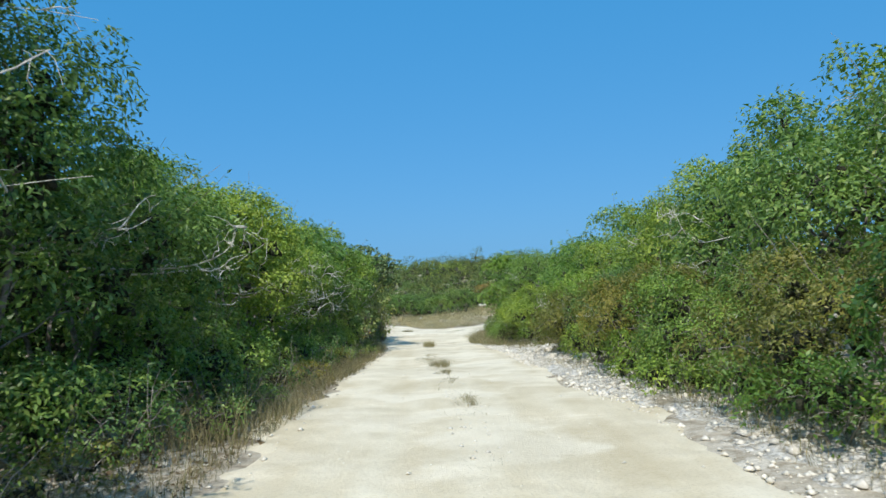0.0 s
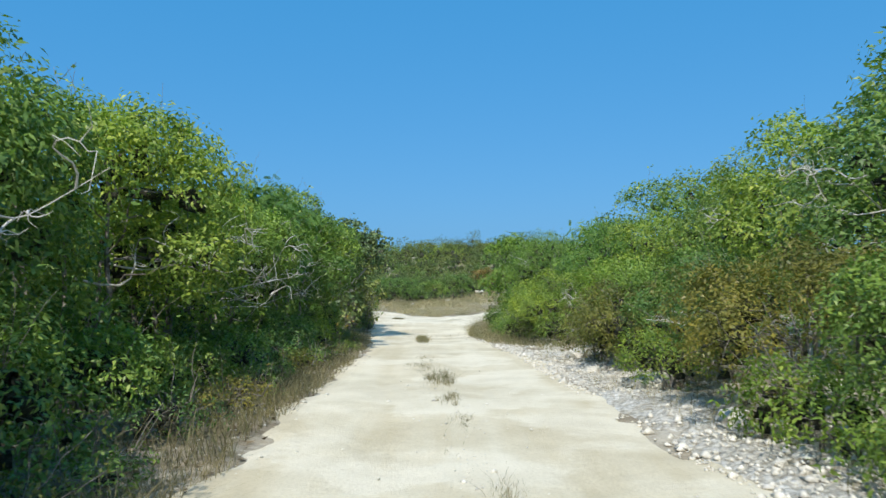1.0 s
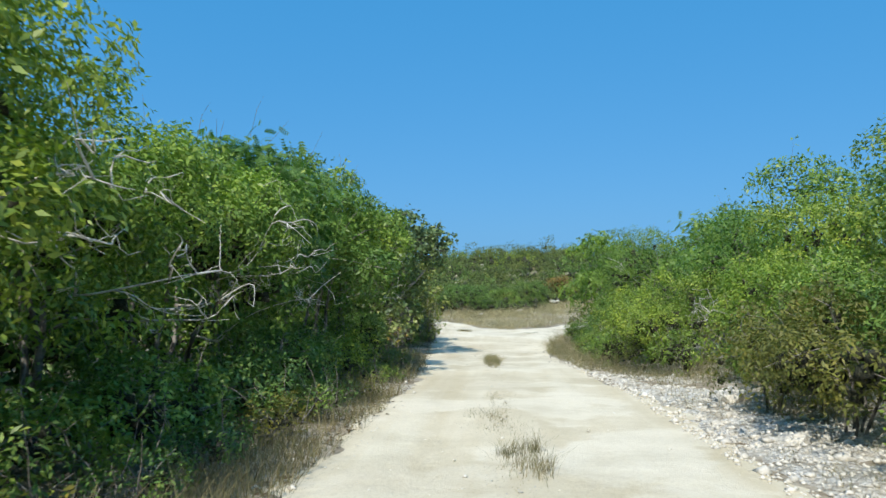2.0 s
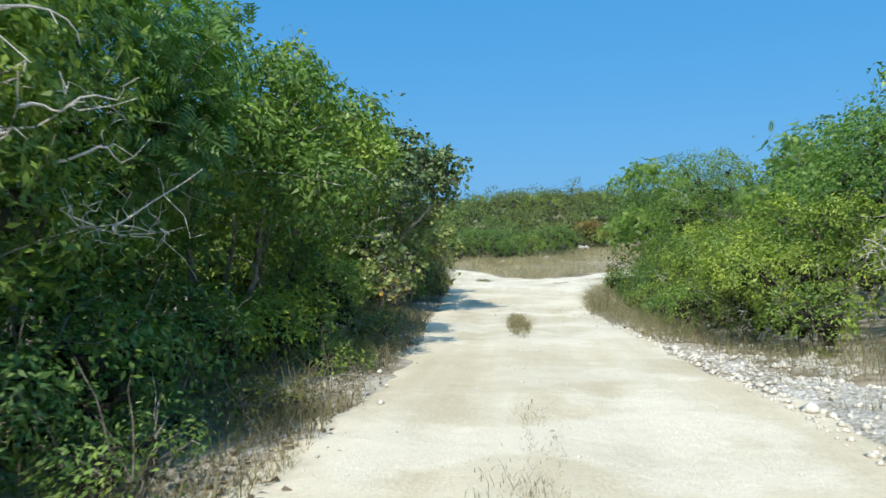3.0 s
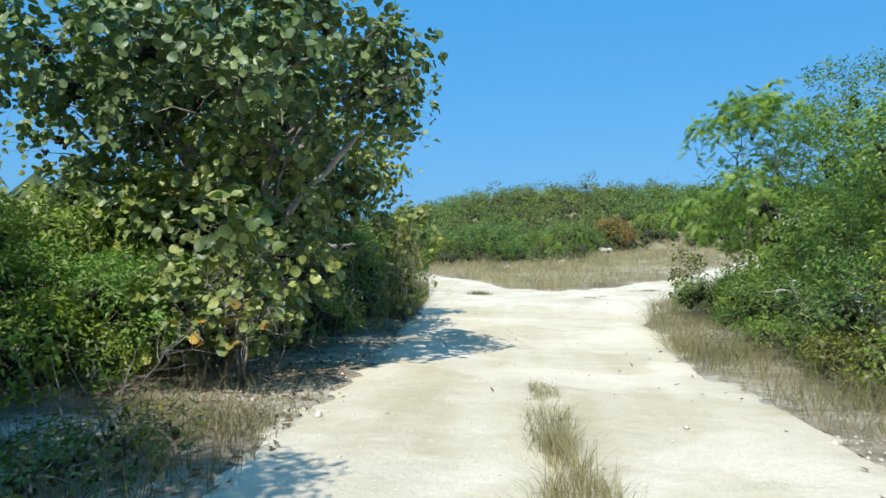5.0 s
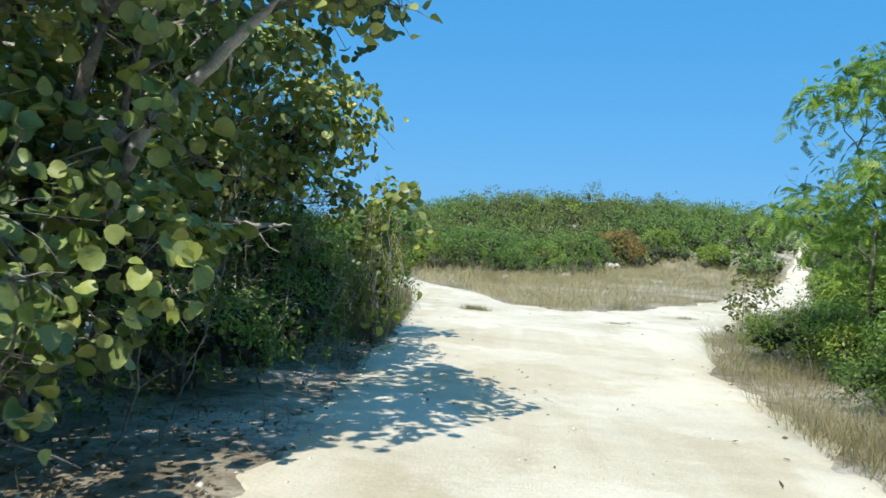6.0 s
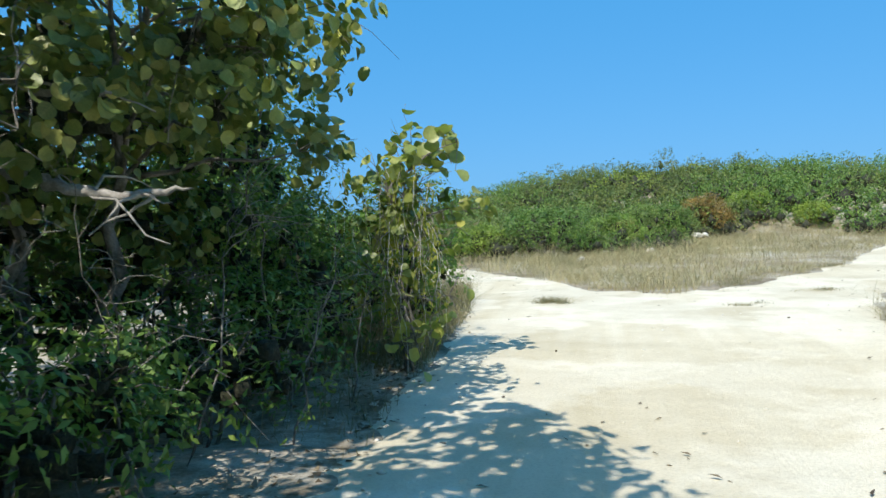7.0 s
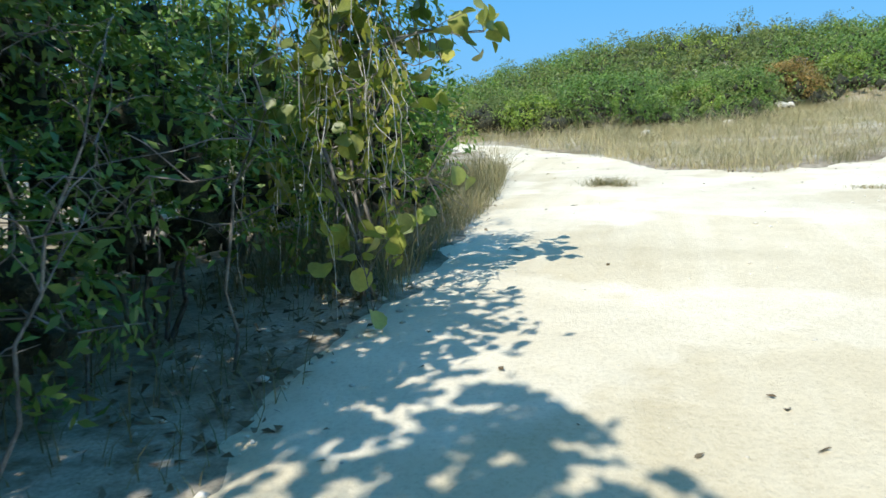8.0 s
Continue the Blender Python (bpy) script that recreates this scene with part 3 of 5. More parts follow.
def blades(name, xs, ys, height, width, material, lean, seed, label, category="grass"):
    """Grass: bent blades of two pieces, rooted at the given places."""
    r = np.random.default_rng(seed)
    n = len(xs)
    z = np.maximum(land(xs, ys) - 0.02, lane_height(xs, ys) - 0.02)
    foot = np.stack([xs, ys, z], 1)
    h = height * r.uniform(0.4, 1.2, n) * np.clip(0.85 + 0.45 * smooth_noise(xs, ys, 1.7, seed + 7) + 0.3 * smooth_noise(xs, ys, 5.0, seed + 8), 0.3, 1.7)
    a = r.uniform(0, 2 * np.pi, n)
    d = np.stack([np.cos(a), np.sin(a), np.zeros(n)], 1)
    w = np.stack([-np.sin(a), np.cos(a), np.zeros(n)], 1) * (width * r.uniform(0.6, 1.4, n))[:, None] / 2
    k = (lean * r.uniform(0.2, 1.4, n) * h)[:, None]
    up = np.array([0, 0, 1.0]) * h[:, None]
    v = np.stack([foot - w, foot + w, foot + 0.55 * up + 0.3 * k * d + 0.8 * w, foot + 0.55 * up + 0.3 * k * d - 0.8 * w,
                  foot + up + k * d + 0.2 * w, foot + up + k * d - 0.2 * w], 1).reshape(-1, 3)
    f = (np.array([[0, 1, 2, 3], [3, 2, 4, 5]])[None] + (np.arange(n) * 6)[:, None, None]).reshape(-1, 4)
    return mesh_of(name, v, f, material)


# left of the lane: a dense hedge of scrub, 3 to 5 m tall, its face about 3 m out
LEFT = [  # x, y, height, rx, ry, kind, material, leaves, size, dead
    (-5.00, -2.6, 4.60, 2.10, 1.98, "dart", SMALL, 8000, 0.11, 0),
    (-5.00, 1.5, 5.00, 2.20, 2.07, "dart", SMALL, 16000, 0.085, 0),
    (-5.10, 5.4, 5.40, 2.10, 1.98, "lance", DARKER, 26608, 0.061, 3),
    (-4.35, 6.9, 4.95, 1.25, 1.25, "lance", DARKER, 15000, 0.061, 1),
    (-4.60, 8.8, 3.35, 1.80, 1.53, "lance", DARKER, 18782, 0.057, 2),
    (-5.25, 11.8, 4.10, 1.95, 1.71, "lance", SMALL, 32867, 0.064, 0),
    (-4.85, 14.9, 4.25, 2.00, 1.62, "lance", SMALL, 31304, 0.061, 2),
    (-4.90, 17.7, 3.60, 1.75, 1.53, "lance", SMALL, 28173, 0.061, 3),
    (-4.80, 20.4, 3.60, 1.80, 1.53, "lance", SMALL, 29738, 0.061, 4),
    (-5.35, 23.1, 4.20, 1.85, 1.62, "feather", FEATHER, 4600, 0.185, 3),
    (-4.40, 25.9, 4.45, 1.90, 1.53, "lance", SMALL, 19000, 0.082, 1),
    (-4.50, 28.4, 4.70, 1.80, 1.53, "lance", SMALL, 20000, 0.082, 1),
    (-6.15, 30.9, 3.55, 1.80, 1.30, "lance", DARKER, 25043, 0.061, 1),
    (-7.60, 33.9, 3.40, 1.40, 1.35, "lance", DARKER, 14757, 0.061, 0),
]
for i, (x, y, h, rx, ry, kind, mat, count, size, dead) in enumerate(LEFT):
    look_of = ("bright green feathery-leaved tree tangled in the roadside scrub" if kind == "feather" else "dark green small-leaved tree in the roadside thicket" if mat is DARKER
               else "dense fresh green thicket tree beside the lane")
    plant("thicket_tree", x, y, h, rx, ry, kind, mat, int(count * 0.74), size * 1.25, 100 + i, look_of, "tree", "trees along the lane's shady side", stems=4, low=0.14, clumps=23, dead=dead, sprouts=30 if kind == "feather" else 18, ragged=0.9, seen_side=1, shoot=0.9 if kind == "feather" else 0.6, core=0 if kind == "lance" and size > 0.08 else 0.46)
# a low skirt of shrubs in front and a second row behind
r0 = np.random.default_rng(5)
for i, y in enumerate(np.arange(0.5, 35, 2.1)):
    plant("undergrowth_shrub", -3.75 + r0.uniform(-0.3, 0.25) - 1.5 * (y > 29.5), y + r0.uniform(-0.5, 0.5), r0.uniform(0.8, 1.7), 0.75, 1.15, "lance", DARKER if i % 2 else SMALL, 3900, 0.072, 200 + i,
          "low leafy shrub at the foot of the thicket", "shrub", "shrubs at the thicket's foot", stems=4, clumps=24, trunk_r=0.02, ragged=1.0)
for i, y in enumerate(np.arange(1, 34, 2.6)):
    plant("undergrowth_shrub", -6.2 + r0.uniform(-0.4, 0.4), y, r0.uniform(1.5, 2.2), 1.1, 1.5, "dart", DARKER, 2400, 0.14, 270 + i,
          "dark shrub deep inside the thicket", "shrub", "shrubs inside the thicket", stems=4, clumps=22, trunk_r=0.02, sprouts=0)
for i, y in enumerate(np.arange(0.5, 13, 1.9)):
    plant("verge_shrub", 3.05 + r0.uniform(-0.1, 0.35), y, r0.uniform(0.55, 1.0), 0.6, 0.95, "lance", SMALL if i % 3 else FEATHER, 2400, 0.06, 290 + i,
          "knee-high green shrub on the stony verge", "shrub", "knee-high shrubs on the verge", stems=4, clumps=20, trunk_r=0.012, sprouts=5, ragged=1.0)
for i, (x, y) in enumerate([(3.25, 27.6), (3.0, 29.4), (2.75, 31.2), (2.7, 33.0), (2.8, 34.8), (2.75, 36.6), (3.0, 38.2), (4.4, 25.6), (4.3, 23.8), (4.2, 21.9), (3.2, 40.2), (3.3, 42.4), (3.5, 44.4)]):
    plant("verge_shrub", x + r0.uniform(-0.1, 0.15), y, r0.uniform(0.6, 1.05), 0.65, 0.95, "lance", (SMALL, OLIVE, SMALL, FEATHER)[i % 4], 2400, 0.06, 340 + i,
          "knee-high shrub among dry grass on the verge", "shrub", "knee-high shrubs on the verge", stems=4, clumps=20, trunk_r=0.012, sprouts=5, ragged=1.0)
for i, y in enumerate(np.arange(-2, 35, 3.4)):
    plant("back_row_tree", -8.2 + r0.uniform(-0.6, 0.6), y, r0.uniform(3.9, 4.9), 2.2, 2.2, "dart", DARKER if i % 2 else SMALL, 3800, 0.19, 240 + i,
          "leafy tree standing behind the roadside thicket", "tree", "trees behind the thicket", stems=3, clumps=40)

for i, y in enumerate(np.arange(3.2, 33, 1.55)):
    plant("verge_shrub", float(lane_left(y)) - r0.uniform(0.55, 0.95), y + r0.uniform(-0.4, 0.4), r0.uniform(0.3, 0.65), 0.45, 0.7, "lance", (DARKER, OLIVE, DARKER)[i % 3], 900, 0.045, 370 + i,
          "scruffy low shrub at the lane's shady edge", "shrub", "low shrubs at the shady lane edge", stems=5, clumps=16, trunk_r=0.008, sprouts=6, ragged=1.0, core=0.3)

# the round-leaved trees before the fork and the thicket under them
first = plant("sea_grape_tree", -5.0, 37.6, 4.95, 2.4, 2.5, "round", GRAPE, 8400, 0.112, 301, "spreading tree with large round waxy leaves and grey limbs", "tree", "round-leaved trees", stems=3, low=0.5, clumps=46, trunk_r=0.095, dead=0, sprouts=18, ragged=0.9, core=0.2)
second = plant("sea_grape_tree", -5.75, 41.4, 4.6, 2.0, 1.85, "round", GRAPE, 11000, 0.097, 302, "dark dense tree with large round leaves and grey limbs", "tree", "round-leaved trees", stems=4, low=0.16, clumps=54, trunk_r=0.08, dead=0, sprouts=16, ragged=0.8, core=0.32)

# Extra tree, added to block sun from the thicket below it.
plant("sea_grape_tree", -6.9, 39.5, 5.3, 2.2, 2.1, "round", GRAPE, 1700, 0.115, 306, "tall round-leaved tree added to shade the thicket", "tree", "round-leaved trees", stems=3, low=0.42, clumps=46, trunk_r=0.09, sprouts=14, ragged=0.8, core=0.2)


def bough(root, way, r0, r1, seed, twigs=5):
    """A stout bare limb through the given turns, with short forks."""
    r = np.random.default_rng(seed)
    way = np.array(way, float) - np.array(root.location)
    seg = np.linspace(0, len(way) - 1, 9 * (len(way) - 1))
    p = np.stack([np.interp(seg, np.arange(len(way)), way[:, i]) for i in range(3)], 1)
    for _ in range(6):
        p[1:-1] = (p[:-2] + 2 * p[1:-1] + p[2:]) / 4
    p[1:-1] += r.normal(0, 0.007, p[1:-1].shape)
    lines = [(p, np.linspace(r0, r1, len(p)) * np.clip(np.linspace(9, 0.2, len(p)), 0.2, 1))]
    for k in range(twigs):
        s = r.integers(len(p) // 4, len(p))
        lines.append(limb(r, p[s], p[s] + r.normal(0, 0.3, 3) + np.array([0.1, 0, 0.15]), r1 * 0.7, 0.004, 7, 0.12))
    v, f = tubes(lines, 8)
    part("bough", mesh_of("bough", v, f, LIMB, True), root, "smooth pale grey bare limb")


bough(first, [(-5.4, 38.2, -0.2), (-4.5, 37.8, 0.9), (-4.1, 37.6, 1.85), (-3.6, 37.5, 2.3), (-3.1, 37.5, 2.85)], 0.075, 0.035, 331, 4)
bough(first, [(-4.15, 37.6, 1.8), (-4.6, 37.6, 2.1), (-5.2, 37.7, 2.5), (-5.8, 37.8, 3.2)], 0.05, 0.028, 332, 4)
bough(second, [(-5.9, 40.9, 1.2), (-5.02, 40.35, 1.62), (-4.56, 40.24, 1.47), (-4.2, 40.25, 1.40), (-3.8, 40.3, 1.44)], 0.055, 0.016, 333, 7)
bough(second, [(-5.9, 40.7, 2.1), (-5.2, 40.4, 2.2), (-4.7, 40.3, 2.0), (-4.2, 40.2, 1.95)], 0.042, 0.014, 334, 6)


def leaf_spray(root, a, b, count, size, seed, material=None):
    """A leafy twig end that hangs out over the lane."""
    r = np.random.default_rng(seed)
    a, b = np.array(a) - np.array(root.location), np.array(b) - np.array(root.location)
    p, w = limb(r, a, b, 0.016, 0.004, 8, 0.06)
    t = r.uniform(0.15, 1.0, count)
    at = a + (b - a) * t[:, None] + r.normal(0, 0.13, (count, 3))
    lines = [(p, w)] + [limb(r, p[min(7, int(q * 7.9))], e, 0.004, 0.002, 3, 0.05) for q, e in zip(t, at)]
    v, f = leaves(at, r.normal(size=at.shape) + (b - a), unit(r.normal(size=at.shape) * 0.6 + np.array([0, 0, 0.8])), size * r.uniform(0.7, 1.2, count), "round")
    tagged(part("leaf_spray", mesh_of("leaf_spray", v, f, material or GRAPE, True), root), kind="stuff")
    v, f = tubes(lines, 4)
    tagged(part("twig", mesh_of("twig", v, f, BARK, True), root), kind="stuff")


leaf_spray(first, (-3.3, 37.5, 2.75), (-2.35, 37.7, 2.85), 60, 0.105, 335)
leaf_spray(first, (-3.2, 37.4, 3.1), (-2.45, 37.2, 3.5), 55, 0.105, 336)
leaf_spray(first, (-3.4, 37.6, 3.7), (-2.65, 37.5, 4.4), 75, 0.1, 342)
leaf_spray(second, (-4.6, 41.2, 2.5), (-3.7, 41.0, 2.35), 50, 0.105, 337)
AGED = leaf_material("reddened_round_leaves", [(0.46, 0.13, 0.035), (0.50, 0.30, 0.05), (0.40, 0.35, 0.07), (0.44, 0.22, 0.04)], gloss=0.46, through_light=0.25, veins=True)
sapling = plant("sea_grape_sapling", -3.65, 44.5, 2.5, 0.7, 0.7, "round", SUNLIT, 240, 0.125, 303, "yellow-green sapling with round leaves and hanging vines", "shrub", stems=3, low=0.15, clumps=18, trunk_r=0.025, ragged=1.0, sprouts=8, core=0)
leaf_spray(sapling, (-3.75, 44.1, 1.75), (-3.05, 44.3, 2.25), 26, 0.16, 338, SUNLIT)
leaf_spray(sapling, (-3.6, 44.4, 1.4), (-2.95, 45.1, 1.6), 26, 0.14, 339, SUNLIT)
leaf_spray(sapling, (-3.7, 44.0, 0.85), (-3.4, 43.85, 0.1), 30, 0.13, 340, SUNLIT)


def hanging_vines(root, count, seed):
    """Thin strands that climb into the crown and hang down again, set with narrow leaves."""
    r = np.random.default_rng(seed)
    lines, at, way = [], [], []
    for _ in range(count):
        a = np.array([r.normal(-0.12, 0.3), r.normal(-0.35, 0.3), r.uniform(1.3, 2.25)])
        drop = r.uniform(0.5, 1.4)
        b = a + np.array([r.normal(0, 0.12), r.normal(0, 0.12), -min(drop, a[2] - 0.15)])
        p, w = limb(r, a, b, 0.004, 0.002, 9, 0.09)
        lines.append((p, w))
        k = r.integers(14, 34)
        t = r.uniform(0, 8, k)
        base = np.stack([np.interp(t, np.arange(9), p[:, c]) for c in range(3)], 1)
        at.append(base + r.normal(0, 0.02, (k, 3)))
        way.append(r.normal(0, 0.5, (k, 3)) + np.array([0, 0, -0.8]))
    at, way = np.concatenate(at), np.concatenate(way)
    v, f = leaves(at, way, unit(r.normal(size=at.shape) + np.array([0, -0.4, 0.3])), r.uniform(0.045, 0.095, len(at)), "lance")
    tagged(part("vine_leaves", mesh_of("vine_leaves", v, f, VINE), root, "hanging yellow-green vine leaves"), kind="stuff")
    v, f = tubes(lines, 3)
    part("vine", mesh_of("vine", v, f, PALE, True), root, "thin pale hanging vine stems")


hanging_vines(sapling, 38, 341)
plant("sea_grape_shrub", -4.7, 36.9, 3.0, 1.35, 0.9, "round", GRAPE, 2300, 0.115, 313, "leafy shrub of large round olive-green leaves at the lane", "shrub", stems=5, clumps=30, trunk_r=0.03, ragged=1.0, core=0.35)
plant("shaded_tree", -5.5, 43.5, 4.3, 1.5, 1.45, "lance", DARKER, 20000, 0.06, 314, "dark small-leaved tree crowded behind the sapling", "tree", stems=4, low=0.02, clumps=34, trunk_r=0.05, ragged=0.9, core=0.5)
plant("sea_grape_shrub", -6.7, 37.5, 2.7, 1.5, 1.2, "round", GRAPE, 2000, 0.11, 312, "shrub of large round leaves below the spreading tree", "shrub", stems=5, clumps=26, trunk_r=0.03, ragged=1.0, core=0.4)
plant("yellow_green_shrub", -5.7, 35.0, 1.4, 1.35, 0.9, "lance", FEATHER, 9000, 0.06, 315, "fresh yellow-green shrub in front of the round-leaved tree", "shrub", stems=6, clumps=30, trunk_r=0.02, ragged=1.0, core=0.35)
aging = plant("sea_grape_shrub", -4.15, 35.4, 1.3, 0.85, 0.8, "round", GRAPE, 480, 0.095, 316, "low yellowing shrub of round leaves at the lane edge", "shrub", stems=5, clumps=24, trunk_r=0.018, sprouts=8, ragged=1.0, core=0.3)
leaf_spray(aging, (-3.9, 35.1, 0.7), (-3.6, 34.9, 0.45), 9, 0.1, 343, AGED)
leaf_spray(aging, (-4.2, 35.0, 0.55), (-3.95, 34.7, 0.4), 7, 0.1, 344, AGED)
plant("yellow_green_shrub", -5.2, 36.2, 1.5, 1.25, 1.0, "lance", FEATHER, 8000, 0.07, 304, "low yellow-green shrub below the round-leaved tree", "shrub", stems=5, clumps=30, trunk_r=0.02)
plant("yellow_green_shrub", -6.9, 36.2, 2.1, 1.3, 1.1, "lance", SMALL, 8000, 0.08, 309, "green shrub crowded below the round-leaved tree", "shrub", stems=5, clumps=30, trunk_r=0.02)
plant("sea_grape_shoots", -3.85, 35.6, 1.8, 0.6, 0.6, "round", SUNLIT, 130, 0.125, 311, "young shoots with large round leaves at the lane edge", "shrub", stems=4, low=0.1, clumps=12, trunk_r=0.018, sprouts=6, ragged=1.0, core=0)
# The first shrub is added to keep sun off those behind it.
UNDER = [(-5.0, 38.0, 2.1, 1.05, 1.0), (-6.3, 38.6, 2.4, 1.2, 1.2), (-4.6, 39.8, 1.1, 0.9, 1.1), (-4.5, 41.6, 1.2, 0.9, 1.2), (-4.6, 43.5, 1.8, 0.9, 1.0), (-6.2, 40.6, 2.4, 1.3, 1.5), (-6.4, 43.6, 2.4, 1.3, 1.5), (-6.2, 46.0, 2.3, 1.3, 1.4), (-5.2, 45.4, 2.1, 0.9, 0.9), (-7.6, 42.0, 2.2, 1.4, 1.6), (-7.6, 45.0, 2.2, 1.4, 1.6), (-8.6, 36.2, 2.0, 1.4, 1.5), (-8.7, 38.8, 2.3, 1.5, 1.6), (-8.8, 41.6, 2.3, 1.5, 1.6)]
# Canopy shade is put into these shrubs by darker leaves and near-black cores.
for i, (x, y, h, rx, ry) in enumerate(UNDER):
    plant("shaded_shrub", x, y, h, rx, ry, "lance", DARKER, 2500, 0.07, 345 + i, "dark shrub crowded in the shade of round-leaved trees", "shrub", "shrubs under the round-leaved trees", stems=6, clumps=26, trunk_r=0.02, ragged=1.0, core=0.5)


def bare_sapling(x, y, h, lean, seed):
    """A leafless stem with crooked forks, dried out under the canopy."""
    r = np.random.default_rng(seed)
    root = tagged(new("bare_sapling"), "leafless grey sapling with crooked twigs under the canopy", "sapling", "bare saplings under the canopy")
    root.location = (x, y, float(land(x, y)) - 0.03)
    top = np.array([lean[0], lean[1], h])
    p, w = limb(r, (0, 0, 0), top, 0.010, 0.003, 10, 0.10)
    v, f = tubes([(p, w)], 5)
    part("stem", mesh_of("stem", v, f, BARK, True), root)
    lines = []
    for _ in range(9):
        k = r.integers(3, 10)
        e = p[k] + np.array([r.normal(0, 0.28), r.normal(0, 0.28), r.uniform(-0.1, 0.45)])
        pp, ww = limb(r, p[k], e, 0.004, 0.002, 6, 0.14)
        lines.append((pp, ww))
        for _ in range(3):
            j = r.integers(2, 6)
            lines.append(limb(r, pp[j], pp[j] + r.normal(0, 0.12, 3), 0.002, 0.0015, 4, 0.14))
    v, f = tubes(lines, 4)
    tagged(part("twig", mesh_of("twig", v, f, BARK, True), root), kind="stuff")


for i, (x, y, h) in enumerate([(-4.15, 38.6, 1.5), (-4.5, 39.4, 2.1), (-3.95, 40.2, 1.3), (-4.3, 41.0, 1.9), (-3.85, 41.7, 1.5), (-4.2, 42.5, 2.2), (-3.9, 43.2, 1.7), (-4.0, 37.4, 1.2), (-4.4, 36.6, 1.0), (-4.0, 33.4, 0.7)]):
    bare_sapling(x, y, h, (0.35 * math.sin(i * 2.3) + 0.2, 0.4 * math.cos(i * 1.7)), 350 + i)
plant("vine_shrub", -4.0, 45.3, 2.2, 0.75, 0.75, "lance", FEATHER, 4200, 0.065, 305, "scruffy shrub hung with yellowish vine leaves", "shrub", stems=4, clumps=26, trunk_r=0.02, ragged=1.0)
plant("corner_shrub", -4.45, 46.9, 1.65, 0.8, 0.85, "lance", OLIVE, 5200, 0.05, 317, "grey-olive fine-leaved shrub behind the sapling", "shrub", stems=5, clumps=28, trunk_r=0.015, ragged=1.0)
plant("corner_shrub", -5.8, 46.9, 2.0, 1.0, 1.0, "lance", SMALL, 5200, 0.065, 318, "green shrub closing the gap beside the side lane", "shrub", stems=5, clumps=28, trunk_r=0.02, ragged=0.8)
plant("corner_shrub", -5.5, 49.2, 1.9, 1.3, 1.5, "lance", SMALL, 6500, 0.09, 306, "rounded green shrub at the bend of the side lane", "shrub", stems=4, clumps=30, trunk_r=0.02)
plant("corner_shrub", -7.6, 55.2, 2.1, 1.6, 1.8, "lance", DARKER, 6000, 0.11, 307, "rounded dark green shrub beside the side lane", "shrub", stems=4, clumps=30, trunk_r=0.02)
plant("corner_tree", -8.0, 47.5, 3.6, 2.0, 2.0, "lance", DARKER, 8000, 0.12, 308, "dark leafy tree behind the round-leaved trees", "tree", stems=3, clumps=40)

